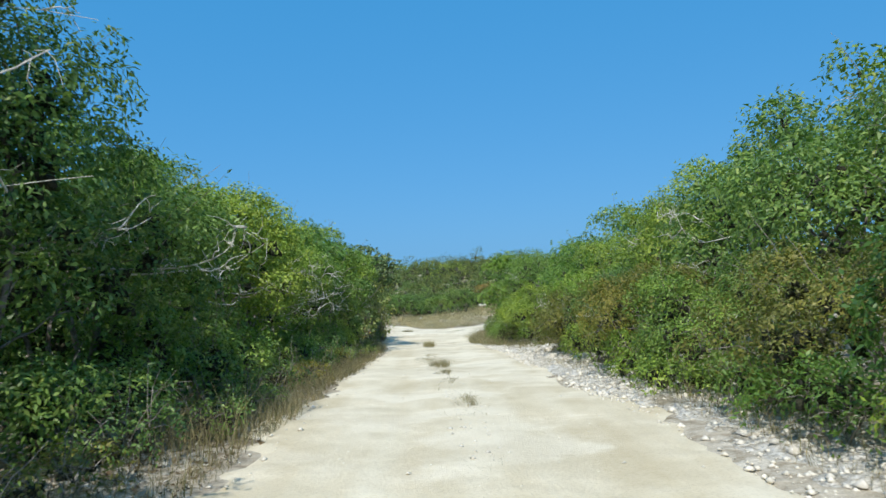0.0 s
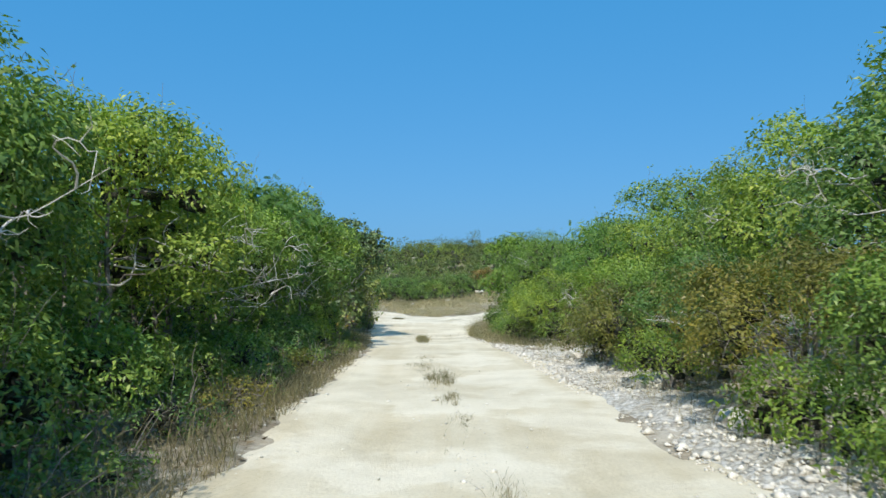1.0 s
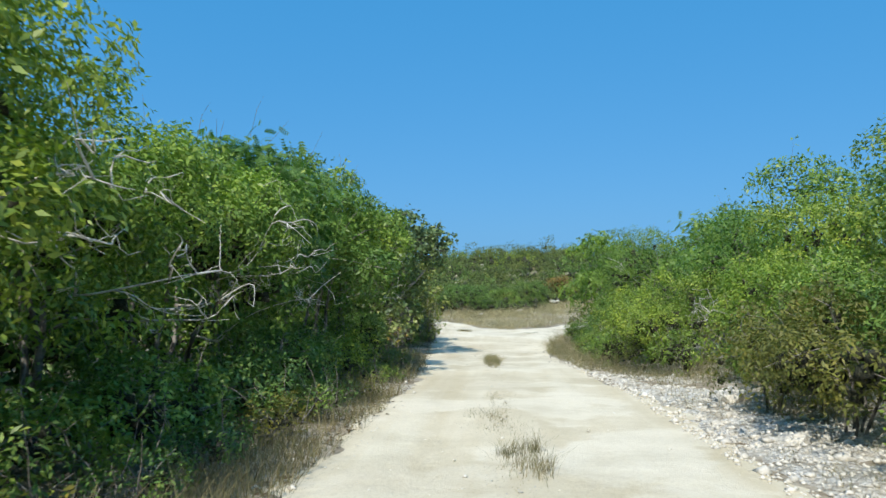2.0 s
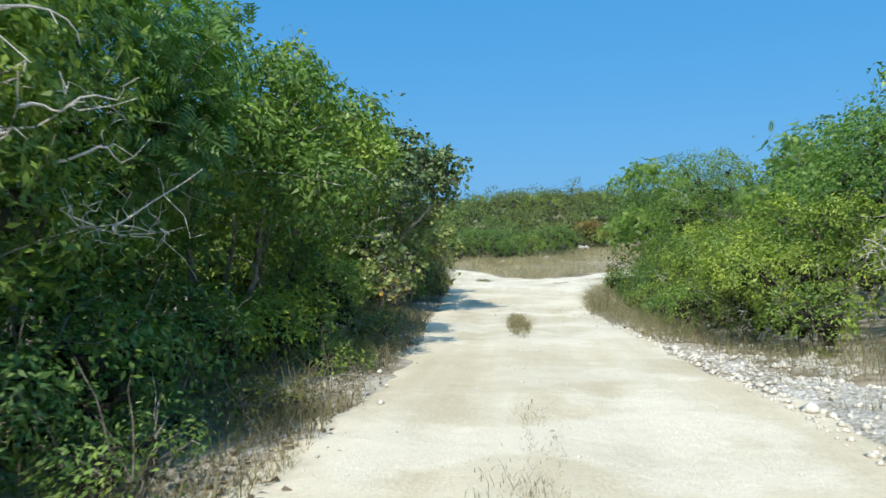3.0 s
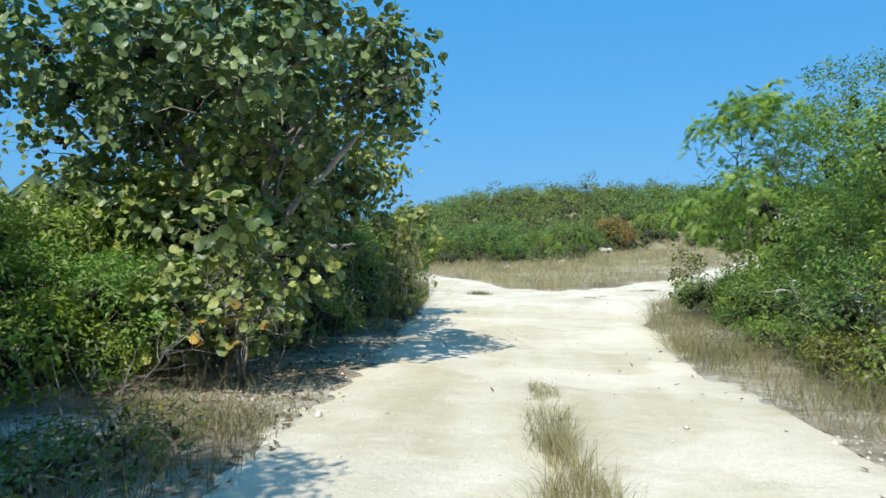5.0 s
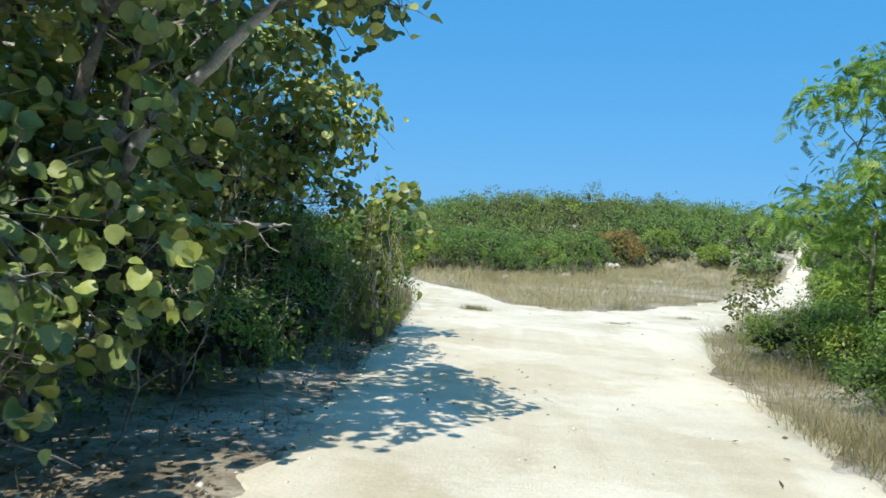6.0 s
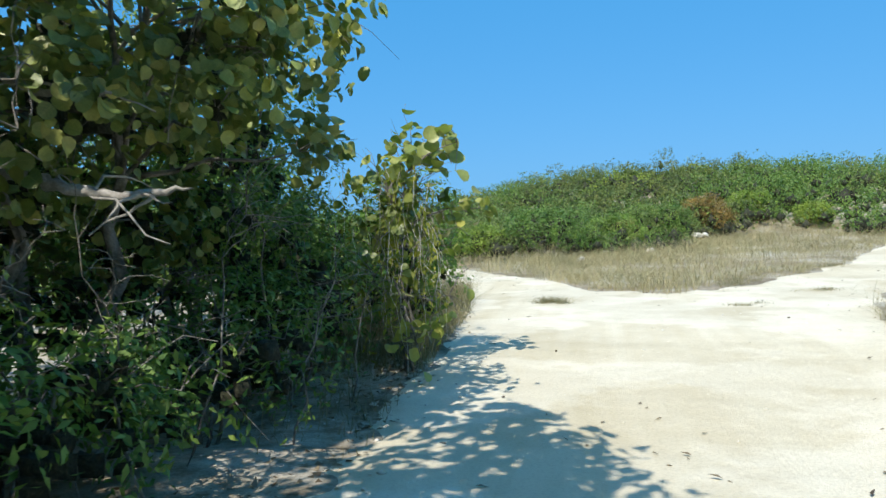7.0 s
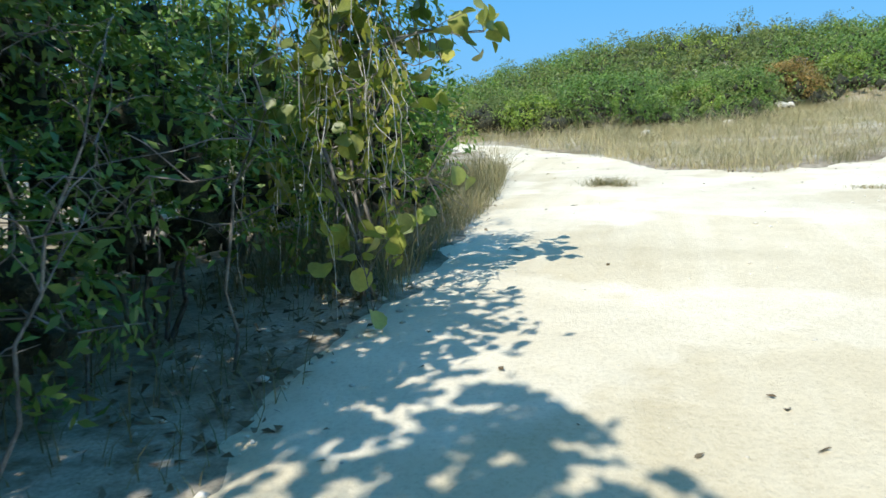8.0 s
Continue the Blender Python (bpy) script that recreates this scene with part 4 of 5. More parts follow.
# right of the lane: low shrubs by the edge, taller behind
RIGHT = [  # x, y, height, rx, ry, kind, material, leaves, size, dead
    (3.5, 19.6, 1.7, 1.0, 1.5, "lance", OLIVE, 9000, 0.058, 0), (3.5, 22.0, 1.5, 0.9, 1.1, "lance", OLIVE, 7000, 0.055, 0), (3.4, 16.6, 1.0, 0.7, 1.2, "lance", SMALL, 5625, 0.045, 0), (4.2, 1.0, 1.9, 1.4, 1.7, "lance", SMALL, 10937, 0.064, 0), (4.3, 4.3, 2.0, 1.5, 1.7, "lance", FEATHER, 14062, 0.064, 0),
    (4.0, 7.4, 1.7, 1.5, 1.7, "lance", OLIVE, 19500, 0.044, 0), (3.95, 10.4, 1.7, 1.45, 1.7, "lance", SMALL, 20507, 0.045, 0),
    (4.0, 13.4, 1.8, 1.5, 1.7, "lance", OLIVE, 22483, 0.044, 0), (4.3, 16.4, 2.0, 1.3, 1.5, "lance", DARKER, 17577, 0.046, 1),
    (5.0, 19.2, 2.1, 1.5, 1.6, "lance", SMALL, 14843, 0.064, 0), (5.3, 22.4, 2.2, 1.6, 1.7, "lance", SMALL, 14843, 0.064, 0),
    (5.2, 25.5, 2.4, 1.6, 1.7, "lance", FEATHER, 15625, 0.064, 1), (4.1, 28.9, 2.2, 1.5, 1.6, "lance", SMALL, 18750, 0.056, 0),
    (3.9, 32.0, 2.1, 1.35, 1.6, "lance", SMALL, 14843, 0.056, 0), (4.2, 35.2, 2.2, 1.5, 1.7, "lance", SMALL, 13281, 0.056, 1),
    (6.6, 3.0, 4.0, 1.9, 2.1, "dart", SMALL, 11092, 0.100, 1), (6.7, 7.0, 3.9, 1.9, 2.1, "dart", DARKER, 11708, 0.090, 1),
    (6.5, 11.2, 4.0, 1.9, 2.1, "dart", DARKER, 15406, 0.086, 1), (6.5, 15.2, 3.7, 1.8, 2.1, "dart", DARKER, 14790, 0.086, 3),
    (6.8, 19.0, 4.05, 1.9, 2.0, "dart", SMALL, 14790, 0.086, 2), (7.0, 23.0, 4.15, 1.9, 2.1, "dart", DARKER, 11708, 0.086, 0),
    (6.6, 27.2, 3.6, 1.8, 2.1, "dart", SMALL, 14790, 0.082, 0), (6.2, 31.2, 3.8, 1.8, 2.1, "dart", FEATHER, 14790, 0.082, 0),
    (6.3, 35.2, 4.3, 1.8, 2.0, "feather", FEATHER, 2000, 0.20, 0),
    (9.5, 8.4, 6.0, 2.1, 2.3, "dart", DARKER, 8990, 0.137, 1), (9.0, 13.2, 5.6, 2.1, 2.3, "dart", DARKER, 8990, 0.120, 2),
    (9.0, 18.0, 5.6, 2.0, 2.3, "dart", DARKER, 9439, 0.126, 3), (9.0, 22.6, 5.1, 2.0, 2.3, "dart", SMALL, 8540, 0.126, 0),
    (8.8, 27.4, 4.9, 2.0, 2.3, "dart", DARKER, 8540, 0.126, 1), (8.6, 32.0, 5.2, 2.0, 2.3, "dart", SMALL, 8540, 0.126, 0),
    (4.9, 38.6, 4.4, 1.7, 1.7, "lance", SMALL, 20312, 0.064, 1), (5.4, 41.6, 4.9, 1.7, 1.8, "lance", SMALL, 18750, 0.064, 0), (4.25, 44.2, 4.7, 1.85, 1.6, "feather", FEATHER, 4600, 0.17, 0), (3.5, 38.4, 1.7, 0.9, 1.3, "lance", DARKER, 8593, 0.053, 1), (3.5, 41.6, 1.5, 0.9, 1.3, "lance", SMALL, 8593, 0.053, 0),
    (8.4, 37.0, 4.6, 2.0, 2.3, "dart", DARKER, 7641, 0.137, 0), (8.2, 42.0, 4.8, 2.0, 2.3, "dart", SMALL, 7641, 0.137, 0),
    (6.9, 45.9, 3.2, 1.7, 1.6, "feather", FEATHER, 1700, 0.18, 0), (9.6, 46.5, 3.4, 2.0, 2.2, "dart", SMALL, 6742, 0.137, 0),
    (9.8, 51.0, 2.4, 1.8, 2.0, "dart", DARKER, 5394, 0.137, 0), (12.8, 56.0, 2.6, 2.0, 2.3, "dart", SMALL, 5394, 0.147, 0), (4.6, 43.5, 2.3, 1.2, 1.3, "lance", FEATHER, 12000, 0.056, 0),
]
for i, (x, y, h, rx, ry, kind, mat, count, size, dead) in enumerate(RIGHT):
    short = h < 2.5
    word = "brownish olive" if mat is OLIVE else "feathery bright green" if mat is FEATHER else "dark green" if mat is DARKER else "fresh green"
    plant("roadside_shrub" if short else "slope_tree", x, y, h, rx, ry, kind, mat, int(count * 0.76), size * 1.1, 400 + i,
          word + (" small-leaved shrub along the stony verge" if short else " tree above the verge shrubs"), "shrub" if short else "tree",
          "shrubs along the stony verge" if short else "trees on the sunny side", stems=5 if short else 3, clumps=24 if short else 23, low=0.0 if short else 0.03, dead=dead, trunk_r=0.025 if short else 0.05, sprouts=12, ragged=0.8, seen_side=-1)
plant("dark_sapling", 3.4, 48.6, 1.6, 0.5, 0.5, "oval", OLIVE, 420, 0.10, 480, "thin sapling with dark reddish leaves in dry grass", "shrub", stems=2, clumps=18, trunk_r=0.02, sprouts=4, core=0)
plant("low_green_shrub", 4.9, 48.2, 1.2, 1.1, 1.0, "lance", SMALL, 4500, 0.07, 481, "low green shrub in the dry grass", "shrub", stems=4, clumps=24, trunk_r=0.015)

plant("low_green_shrub", 3.35, 46.0, 0.95, 0.95, 1.0, "lance", SMALL, 4200, 0.055, 483, "low green shrub spreading over the dry verge", "shrub", stems=4, clumps=24, trunk_r=0.012, ragged=0.8)
plant("low_green_shrub", 6.4, 49.0, 1.3, 1.2, 1.0, "lance", FEATHER, 5500, 0.07, 482, "low green shrub in the dry grass", "shrub", stems=4, clumps=24, trunk_r=0.015)

# scrub over the hill behind the fork
def front_line(x):
    return np.interp(x, [-60, -20, -8, -3, 1, 4, 9, 13, 16, 30, 60], [70, 68, 67.5, 68, 72, 80, 86, 84, 78, 66, 60])


def hill_scrub():
    """Low rounded bushes, close together, each a roof of leaf sprays with gaps between."""
    r = np.random.default_rng(31)
    n = 2900
    cx, cy = r.uniform(-34, 50, n), r.uniform(60, 112, n)
    ok = (cy > front_line(cx)) & (inside_lane(cx, cy) < -1.6) & (r.random(n) < np.interp(cy, [60, 100, 126], [1.0, 0.85, 0.5]))
    cx, cy = cx[ok], cy[ok]
    n = len(cx)
    hh = r.uniform(1.1, 2.8, n) * np.clip(0.6 + (cy - front_line(cx)) / 9, 0.6, 1) * np.where(r.random(n) < 0.05, 1.25, 1.0)
    rr = r.uniform(0.9, 2.0, n) * np.where(r.random(n) < 0.15, 1.35, 1.0)
    lobes = 9
    own = np.repeat(np.arange(n), lobes)
    a = r.uniform(0, 6.28, n * lobes)
    q = np.sqrt(r.uniform(0.0, 0.72, n * lobes))
    lr = rr[own] * r.uniform(0.30, 0.50, n * lobes)
    dome = hh[own] * np.sqrt(1 - q ** 2) * r.uniform(0.82, 1.05, n * lobes)
    lc = np.stack([cx[own] + q * rr[own] * np.cos(a), cy[own] + q * rr[own] * np.sin(a), land(cx, cy)[own] + np.maximum(dome - lr * 0.75, lr * 0.3)], 1)
    near = cy < 80
    o2 = np.repeat(np.arange(n * lobes), np.where(near, 64, 21)[own])
    d = unit(r.normal(size=(len(o2), 3)) + np.array([0, -0.3, 0.5]))
    at = lc[o2] + d * (lr[o2] * r.uniform(0.72, 1.02, len(o2)))[:, None]
    nrm = unit(d + r.normal(size=d.shape) * 0.75 + np.array([0, 0, 0.1]))
    size, way = np.where(near[own[o2]], 0.105, 0.175) * r.uniform(0.75, 1.25, len(o2)), r.normal(size=d.shape)
    inner = lc[:, 2] - land(lc[:, 0], lc[:, 1]) < 0.5 * hh[own]
    sort = smooth_noise(cx, cy, 0.22, 35) + r.normal(0, 0.45, n)
    bands = [(-9, -0.05, DARKER, "dark blue-green bushes spread over the hill behind the fork"), (-0.05, 1.45, SCRUB, "dense low olive-green scrub covering the hill behind the fork"),
             (1.45, 9, SMALL, "fresh green bushes spread over the hill behind the fork")]
    for a, b, material, label in bands:
        lobe = ((sort > a) & (sort <= b))[own]
        leaf = lobe[o2]
        v, f = leaves(at[leaf], way[leaf], nrm[leaf], size[leaf], "dart")
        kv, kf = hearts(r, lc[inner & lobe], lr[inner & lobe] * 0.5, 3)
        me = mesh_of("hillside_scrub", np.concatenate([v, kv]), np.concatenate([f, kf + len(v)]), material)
        # bush cores carry the same near-black stand-in for shade
        me.materials.append(GAP_SHADE)
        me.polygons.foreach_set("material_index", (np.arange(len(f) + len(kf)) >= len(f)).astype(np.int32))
        ob = new("hillside_scrub", me)
        tagged(ob, label, "scrub", kind="stuff")


hill_scrub()


def far_scrub():
    """The same scrub runs on over the flat land on both sides, behind the roadside trees."""
    r = np.random.default_rng(33)
    n = 2300
    x, y = r.uniform(-48, 52, n), r.uniform(-22, 66, n)
    ok = ((x < -10.2) | (x > 11.2)) & (inside_lane(x, y) < -2.5)
    x, y = x[ok], y[ok]
    n = len(x)
    h, w = r.uniform(1.5, 3.8, n), r.uniform(0.9, 2.2, n)
    lobes, per = 5, 12
    own = np.repeat(np.arange(n), lobes)
    d = unit(r.normal(size=(n * lobes, 3)) + np.array([0, 0, 0.3]))
    lr = w[own] * r.uniform(0.4, 0.6, n * lobes)
    lc = np.stack([x, y, land(x, y)], 1)[own] + d * np.stack([w * 0.6, w * 0.6, h * 0.4], 1)[own] + np.stack([0 * h, 0 * h, h * 0.5], 1)[own]
    o2 = np.repeat(np.arange(n * lobes), per)
    g = unit(r.normal(size=(len(o2), 3)) + np.array([0, 0, 0.4]))
    v, f = leaves(lc[o2] + g * (lr[o2] * r.uniform(0.7, 1.1, len(o2)))[:, None], r.normal(size=g.shape), unit(g + r.normal(size=g.shape) * 0.5), r.uniform(0.30, 0.5, len(o2)), "dart")
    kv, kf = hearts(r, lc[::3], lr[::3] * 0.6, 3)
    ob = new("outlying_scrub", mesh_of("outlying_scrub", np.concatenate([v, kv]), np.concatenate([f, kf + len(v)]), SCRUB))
    tagged(ob, "dense scrub on the flat land behind the roadside trees", "scrub", kind="stuff")


far_scrub()
HILL_FRONT = [(-6.5, 69.5, 1.7, SMALL), (-3.4, 69.2, 2.6, SMALL), (-0.4, 73.0, 1.9, SMALL), (1.9, 76.8, 2.5, DARKER), (2.6, 81.6, 1.8, DARKER), (8.8, 87.5, 2.0, SMALL), (12.0, 85.5, 1.6, SMALL), (10.4, 60.5, 2.0, SMALL), (13.2, 65.6, 2.4, DARKER), (16.6, 71.5, 2.4, SMALL), (9.0, 57.2, 1.3, SMALL)]
for i, (x, y, h, mat) in enumerate(HILL_FRONT):
    plant("hill_shrub", x, y, h, h * 0.75, h * 0.7, "dart", mat, 8500, 0.095, 520 + i, ("dark blue-green" if mat is DARKER else "bright green") + " rounded shrub at the edge of the dry grass", "shrub", "shrubs at the hill's foot", stems=4, clumps=30, trunk_r=0.03, sprouts=0)
plant("withered_shrub", 5.2, 83.0, 2.5, 1.8, 1.4, "dart", RUSTY, 11000, 0.09, 540, "withered rust-brown shrub at the edge of the grass", "shrub", stems=4, clumps=26, trunk_r=0.03)


# ---- grasses ----
def scatter(n, x0, x1, y0, y1, keep, seed):
    r = np.random.default_rng(seed)
    x, y = r.uniform(x0, x1, n), r.uniform(y0, y1, n)
    ok = keep(x, y, r)
    return x[ok], y[ok]


x, y = scatter(235000, -12, 16, 52, 92, lambda x, y, r: (inside_lane(x, y) < 0.1 + 0.16 * smooth_noise(x, y, 3.1, 40)) & (y > island_front(x) - 0.12 - 0.25 * smooth_noise(x, y, 2.3, 39)) & (y < front_line(x) + 3.5) & (r.random(len(x)) < 0.62 + 0.35 * smooth_noise(x, y, 0.7, 41)), 41)
tagged(new("dry_grass", blades("dry_grass", x, y, 0.35, 0.0075, STRAW, 1.6, 42, "")), "tall straw-coloured dry grass in the wedge of the fork", "grass", kind="stuff")
x, y = scatter(70000, -11, 16, 60, 92, lambda x, y, r: (inside_lane(x, y) < -0.4) & (y > island_front(x) + 0.8) & (y > front_line(x) - 7 + 2.5 * smooth_noise(x, y, 0.5, 37)) & (y < front_line(x) + 2.5) & (r.random(len(x)) < 0.6 + 0.4 * smooth_noise(x, y, 0.9, 36)), 35)
tagged(new("dry_grass", blades("dry_grass", x, y, 0.62, 0.010, STRAW, 1.2, 34, "")), "taller pale grass along the foot of the hill scrub", "grass", kind="stuff")
x, y = scatter(90000, 1.3, 7.5, 29, 56, lambda x, y, r: (inside_lane(x, y) < 0.08) & (inside_lane(x, y) > -2.2 - (y > 40) * 1.2) & (r.random(len(x)) < 0.45 + 0.45 * smooth_noise(x, y, 1.2, 43)), 43)
tagged(new("verge_grass", blades("verge_grass", x, y, 0.44, 0.0045, VERGE, 1.7, 44, "")), "dry brownish grass along the sunny verge", "grass", kind="stuff")
x, y = scatter(60000, -6.0, -1.6, 0, 54, lambda x, y, r: (inside_lane(x, y) < 0.02) & (inside_lane(x, y) > -1.6) & (r.random(len(x)) < 0.5 + 0.3 * smooth_noise(x, y, 1.2, 45) + 0.6 * ((y > 45) & (y < 53)) - 0.5 * ((y > 36) & (y < 44))), 45)
tagged(new("verge_grass", blades("verge_grass", x, y, 0.32, 0.006, TUFTY, 0.9, 46, "")), "thin dry grass at the foot of the thicket", "grass", kind="stuff")
x, y = scatter(42000, -3.6, -1.7, 1, 34, lambda x, y, r: (inside_lane(x, y) < 0.0 + 0.12 * smooth_noise(x, y, 2.2, 61)) & (inside_lane(x, y) > -1.0) & (r.random(len(x)) < 0.6 + 0.5 * smooth_noise(x, y, 1.6, 62)), 63)
tagged(new("verge_grass", blades("verge_grass", x, y, 0.24, 0.005, TUFTY, 1.4, 64, "")), "dull matted grass along the shady lane edge", "grass", kind="stuff")
x, y = scatter(16000, -5.2, -3.0, 44.5, 54, lambda x, y, r: (inside_lane(x, y) < 0.05) & (inside_lane(x, y) > -1.3) & (r.random(len(x)) < 0.7 + 0.3 * smooth_noise(x, y, 1.2, 49)), 49)
tagged(new("verge_grass", blades("verge_grass", x, y, 0.52, 0.006, VERGE, 1.1, 50, "")), "tall dry grass at the bend of the side lane", "grass", kind="stuff")
x, y = scatter(24000, 2.0, 4.5, 0, 30, lambda x, y, r: (inside_lane(x, y) < -0.25) & (r.random(len(x)) < 0.35 + 0.45 * smooth_noise(x, y, 1.1, 47)), 47)
tagged(new("verge_grass", blades("verge_grass", x, y, 0.34, 0.0055, VERGE, 1.2, 48, "")), "sparse wiry grass among the verge stones", "grass", kind="stuff")
TUFTS = [  # x, y, rx, ry, height, blades
    (-0.15, 18.2, 0.26, 0.9, 0.17, 620), (-0.05, 15.4, 0.17, 1.1, 0.10, 380), (0.08, 13.7, 0.14, 0.8, 0.08, 220), (-0.60, 30.3, 0.18, 0.9, 0.17, 500), (-0.62, 31.6, 0.2, 1.0, 0.21, 900), (-0.66, 32.7, 0.2, 0.9, 0.19, 700), (-0.70, 33.6, 0.22, 1.2, 0.18, 800), (-0.74, 35.9, 0.16, 0.8, 0.15, 400),
    (0.22, 10.2, 0.18, 0.8, 0.11, 240), (-0.30, 20.3, 0.45, 1.3, 0.06, 900), (-0.35, 22.6, 0.24, 1.3, 0.07, 220), (-2.45, 51.4, 0.38, 0.32, 0.20, 240), (1.25, 51.0, 0.55, 0.4, 0.16, 220), (3.0, 53.6, 0.5, 0.35, 0.16, 160), (5.6, 61.5, 0.6, 0.5, 0.2, 200),
]
for i, (tx, ty, ax, ay, th, n) in enumerate(TUFTS):
    r = np.random.default_rng(600 + i)
    knots = r.integers(9, 14)  # a few uneven knots of growth
    kx, ky, kw = r.uniform(-ax, ax, knots), r.uniform(-ay, ay, knots), r.uniform(0.12, 0.45, knots)
    n = int(n * (1.0 if ty < 40 else 2.4))
    k = r.choice(knots, n, p=kw / kw.sum())
    x, y = tx + kx[k] * 0.75 + r.normal(0, 1, n) * kw[k] * ax * 0.7, ty + ky[k] * 0.75 + r.normal(0, 1, n) * kw[k] * ay * 0.7
    tuft = tagged(new("grass_tuft"), "wiry dull grass tuft growing in the lane", "grass tuft", "tufts in the lane")
    tuft.location = (tx, ty, float(land(tx, ty)))
    b = part("tuft_grass", blades("tuft_grass", x, y, th * (0.9 if ty < 40 else 0.65), 0.004 if ty < 40 else 0.006, TUFTY if ty < 26 else VERGE, 1.15 if ty < 40 else 1.7, 620 + i, ""), tuft)
    b.matrix_parent_inverse = Matrix.Translation(-tuft.location)
    tagged(b, kind="stuff")


# ---- stones and litter ----
def stone_mesh(seed):
    r = np.random.default_rng(seed)
    bm = bmesh.new()
    bmesh.ops.create_icosphere(bm, subdivisions=1, radius=1)
    for v in bm.verts:
        v.co *= r.uniform(0.72, 1.12)
        v.co.z *= 0.62
    me = bpy.data.meshes.new("rock")
    bm.to_mesh(me)
    bm.free()
    me.materials.append(STONE)
    return me


ROCKS = [stone_mesh(700 + i) for i in range(6)]
r = np.random.default_rng(71)
made = 0
while made < 70:
    y = r.uniform(6, 29)
    x = lane_right(y) + 0.2 + abs(r.normal(0.3, 0.75))
    if x > 4.4:
        continue
    s = r.uniform(0.03, 0.085) * (1.8 if made % 11 == 0 else 1)
    rock = new("limestone_rock", ROCKS[made % 6])
    rock.matrix_world = Matrix.LocRotScale((x, y, max(float(land(x, y)), float(lane_height(x, y)), float(rubble_height(x, y)) if y < 31 else -9) + s * 0.25), Euler((r.uniform(-0.3, 0.3), r.uniform(-0.3, 0.3), r.uniform(0, 6.3))), (s * r.uniform(0.8, 1.5), s, s))
    tagged(rock, "loose pale limestone rock on the stony verge", "rock", "rocks on the verge")
    made += 1

for i, (x, y, s) in enumerate([(3.2, 16.9, 0.30), (3.05, 13.4, 0.22), (4.7, 14.6, 0.34), (3.55, 10.4, 0.26), (2.75, 19.4, 0.2), (3.3, 23.3, 0.24)]):
    rock = new("limestone_boulder", ROCKS[i])
    rock.matrix_world = Matrix.LocRotScale((x, y, float(land(x, y)) + s * 0.3), Euler((0.2, -0.1, 1.3 * i)), (s * 1.3, s, s * 1.1))
    tagged(rock, "weathered white limestone boulder half sunk in the bank", "boulder", "boulders on the bank")


def chips(name, x, y, size, seed, label):
    """Gravel: many flattened eight-faced chips."""
    r = np.random.default_rng(seed)
    n = len(x)
    z = np.maximum(land(x, y), lane_height(x, y))
    z = np.where((x > 1.6) & (x < 5.1) & (y < 30.9) & (inside_lane(x, y) < 0.2), np.maximum(z, rubble_height(x, y)), z)
    base = np.array([(1, 0, 0), (0, 1, 0), (-1, 0, 0), (0, -1, 0), (0, 0, 0.6), (0, 0, -0.6)], float)
    fan = np.array([[0, 1, 4], [1, 2, 4], [2, 3, 4], [3, 0, 4], [1, 0, 5], [2, 1, 5], [3, 2, 5], [0, 3, 5]])
    s = size * r.lognormal(0, 0.5, n)
    v = base[None] * r.uniform(0.6, 1.3, (n, 6, 1)) * s[:, None, None]
    a = r.uniform(0, 6.28, n)
    rot = np.stack([np.stack([np.cos(a), -np.sin(a), 0 * a], 1), np.stack([np.sin(a), np.cos(a), 0 * a], 1), np.tile([0, 0, 1.0], (n, 1))], 1)
    v = np.einsum("nij,nkj->nki", rot, v) + np.stack([x, y, z + 0.15 * s], 1)[:, None]
    f = fan[None] + (np.arange(n) * 6)[:, None, None]
    ob = new(name, mesh_of(name, v.reshape(-1, 3), f.reshape(-1, 3), STONE))
    tagged(ob, label, "gravel", kind="stuff")


x, y = scatter(26000, 1.2, 5.0, 2, 34, lambda x, y, r: (inside_lane(x, y) < 0.25) & (inside_lane(x, y) > -2.2) & (r.random(len(x)) < 0.35 + 0.35 * smooth_noise(x, y, 0.9, 51) + 0.25 * ((y > 16) & (y < 28))), 51)
chips("verge_gravel", x, y, 0.023, 52, "broken white limestone rubble along the verge")
x, y = scatter(4000, -4.2, -1.6, 2, 50, lambda x, y, r: (inside_lane(x, y) < 0.3) & (inside_lane(x, y) > -1.0) & (r.random(len(x)) < 0.4), 53)
chips("verge_gravel", x, y, 0.018, 54, "small pale stones along the shady lane edge")
x, y = scatter(2600, -6, 9, 0, 64, lambda x, y, r: inside_lane(x, y) > 0.1, 55)
chips("lane_gravel", x, y, 0.009, 56, "scattered small stones lying on the lane")


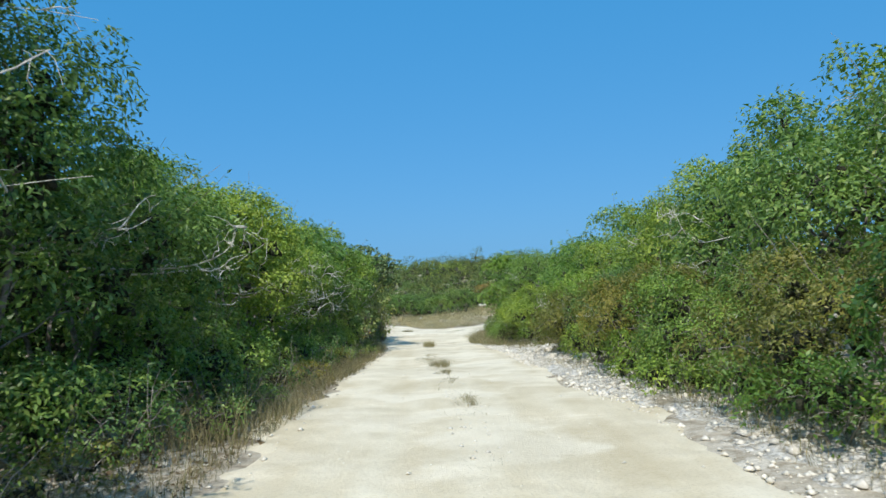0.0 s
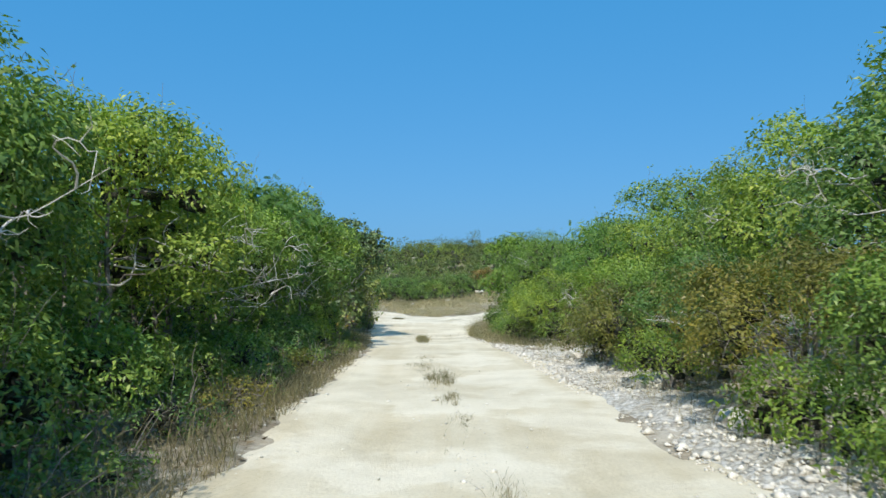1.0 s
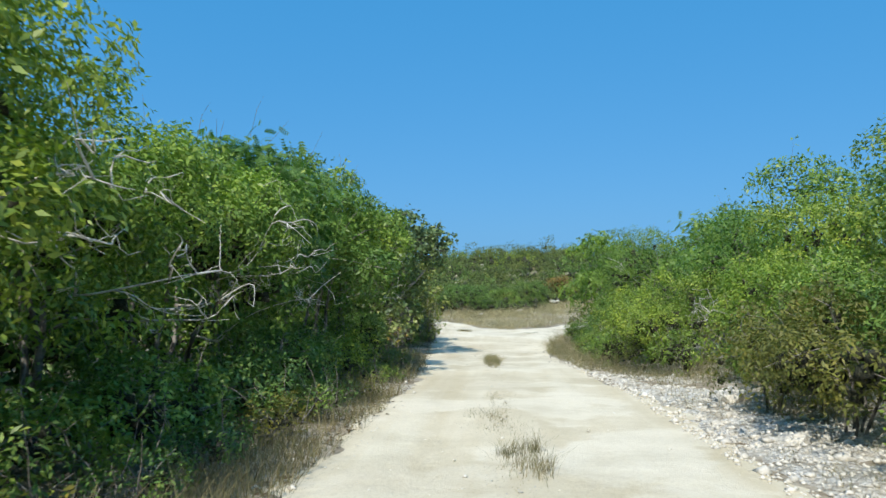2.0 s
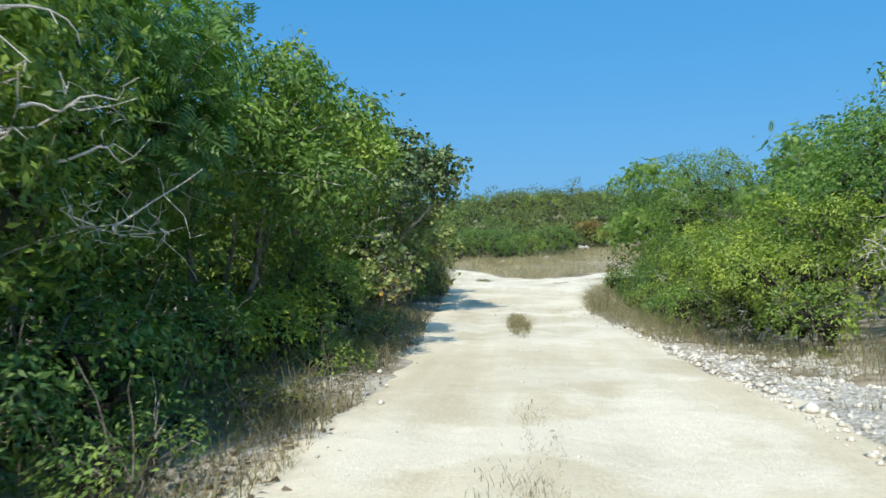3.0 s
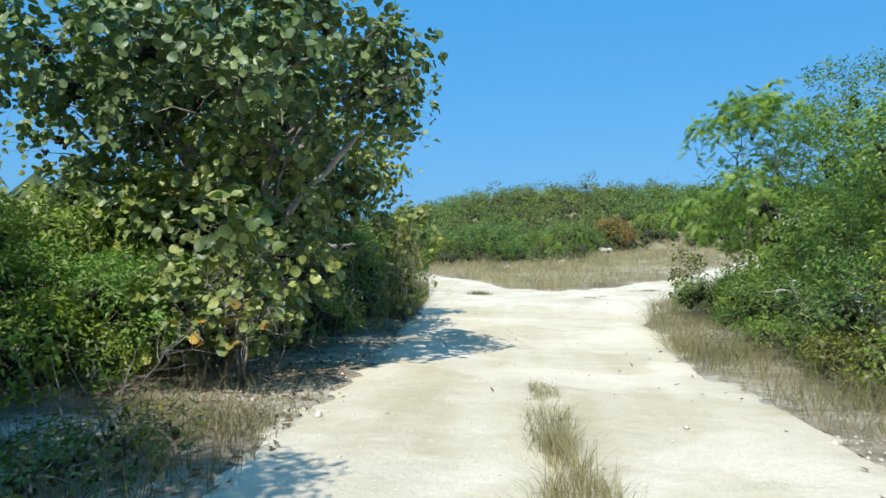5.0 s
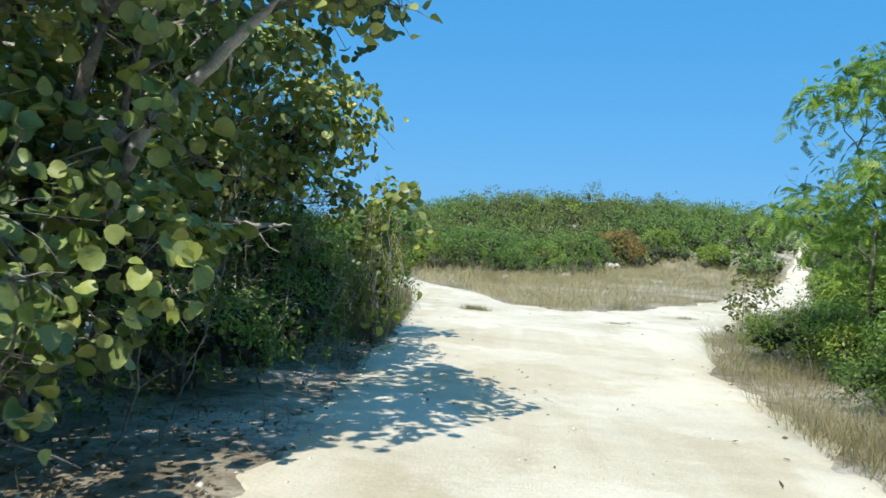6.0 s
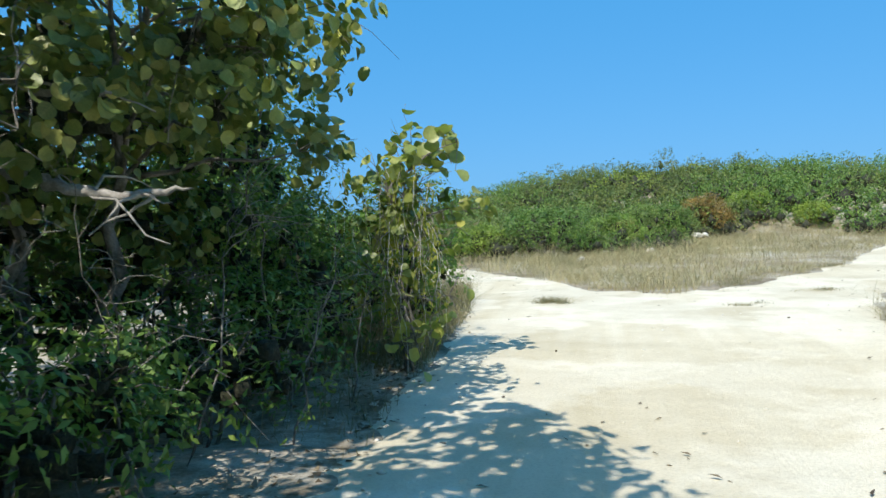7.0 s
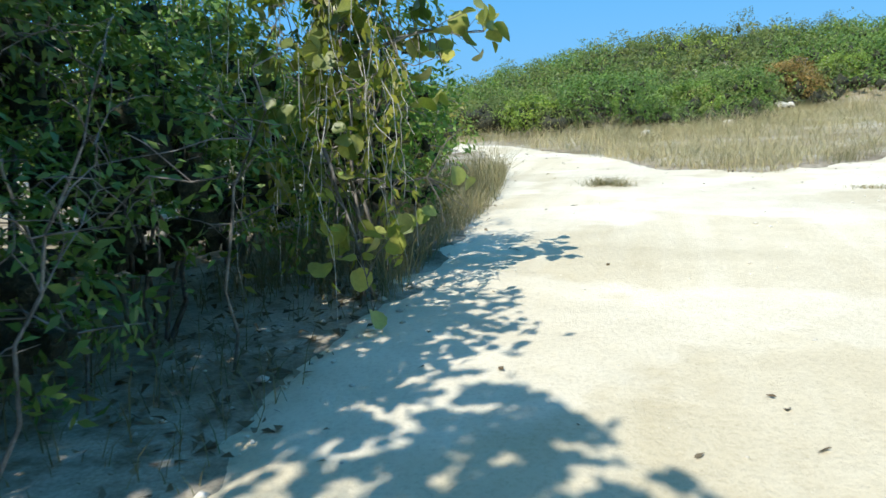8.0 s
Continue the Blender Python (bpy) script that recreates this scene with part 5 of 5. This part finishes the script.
x, y = scatter(5000, -1.6, 1.2, 0, 40, lambda x, y, r: (np.abs(x - median_x(y)) < 0.1 + 0.2 * r.random(len(x))) & (r.random(len(x)) < 0.5 + 0.5 * smooth_noise(x, y, 0.8, 57)), 57)
chips("median_gravel", x, y, 0.013, 58, "loose stones along the hump between the wheel tracks")
x, y = scatter(26000, -1.6, 1.2, 0, 40, lambda x, y, r: (np.abs(x - median_x(y)) < 0.06 + 0.26 * r.random(len(x))) & (r.random(len(x)) < 0.16 + 0.6 * smooth_noise(x, y, 2.6, 59)), 59)
tagged(new("median_grass", blades("median_grass", x, y, 0.055, 0.004, TUFTY, 1.3, 60, "")), "stubby dry grass along the hump between the wheel tracks", "grass", kind="stuff")
for i, (x, y, s) in enumerate([(4.1, 78.3, 0.26), (4.6, 78.6, 0.18), (-0.9, 71.0, 0.24), (1.0, 70.5, 0.2), (-2.0, 66.0, 0.16)]):
    rock = new("limestone_outcrop", ROCKS[i])
    rock.matrix_world = Matrix.LocRotScale((x, y, float(land(x, y)) + 0.45 + s * 0.2 * (i < 2) - 0.3 * (i > 1)), Euler((0.1, 0.2, i)), (s * 1.5, s, s * 1.2))
    tagged(rock, "white limestone block showing above the dry grass", "rock", "blocks in the dry grass")


def litter():
    r = np.random.default_rng(81)
    x, y = scatter(42000, -7.0, -1.8, 0, 50, lambda x, y, r: (inside_lane(x, y) < -0.1 + 0.3 * r.random(len(x)) ** 3) & (r.random(len(x)) < 0.8), 82)
    n = len(x)
    at = np.stack([x, y, np.maximum(land(x, y), lane_height(x, y)) + 0.012], 1)
    nrm = unit(r.normal(size=(n, 3)) * 0.35 + np.array([0, 0, 1.0]))
    v, f = leaves(at, r.normal(size=(n, 3)), nrm, r.uniform(0.035, 0.095, n), "dart")
    tagged(new("leaf_litter", mesh_of("leaf_litter", v, f, LITTER)), "dry fallen leaves under the thicket", "leaf litter", kind="stuff")


litter()


# Debris on the lane; bits near its edges partly stand in for shadow spots.
def lane_debris():
    r = np.random.default_rng(91)
    x, y = scatter(5200, -6, 7, 30, 62, lambda x, y, r: (inside_lane(x, y) > 0.05) & (r.random(len(x)) < 0.03 + 0.22 * np.clip(smooth_noise(x, y, 0.8, 92), 0, 1) ** 2 + 0.15 * (inside_lane(x, y) < 0.5)), 93)
    n = len(x)
    at = np.stack([x, y, lane_height(x, y) + 0.012], 1)
    v, f = leaves(at, r.normal(size=(n, 3)), unit(r.normal(size=(n, 3)) * 0.4 + np.array([0, 0, 1.0])), r.uniform(0.03, 0.09, n), "lance")
    tagged(new("lane_debris", mesh_of("lane_debris", v, f, LITTER)), "dry leaves and bits of twig scattered on the lane", "leaf litter", kind="stuff")


lane_debris()
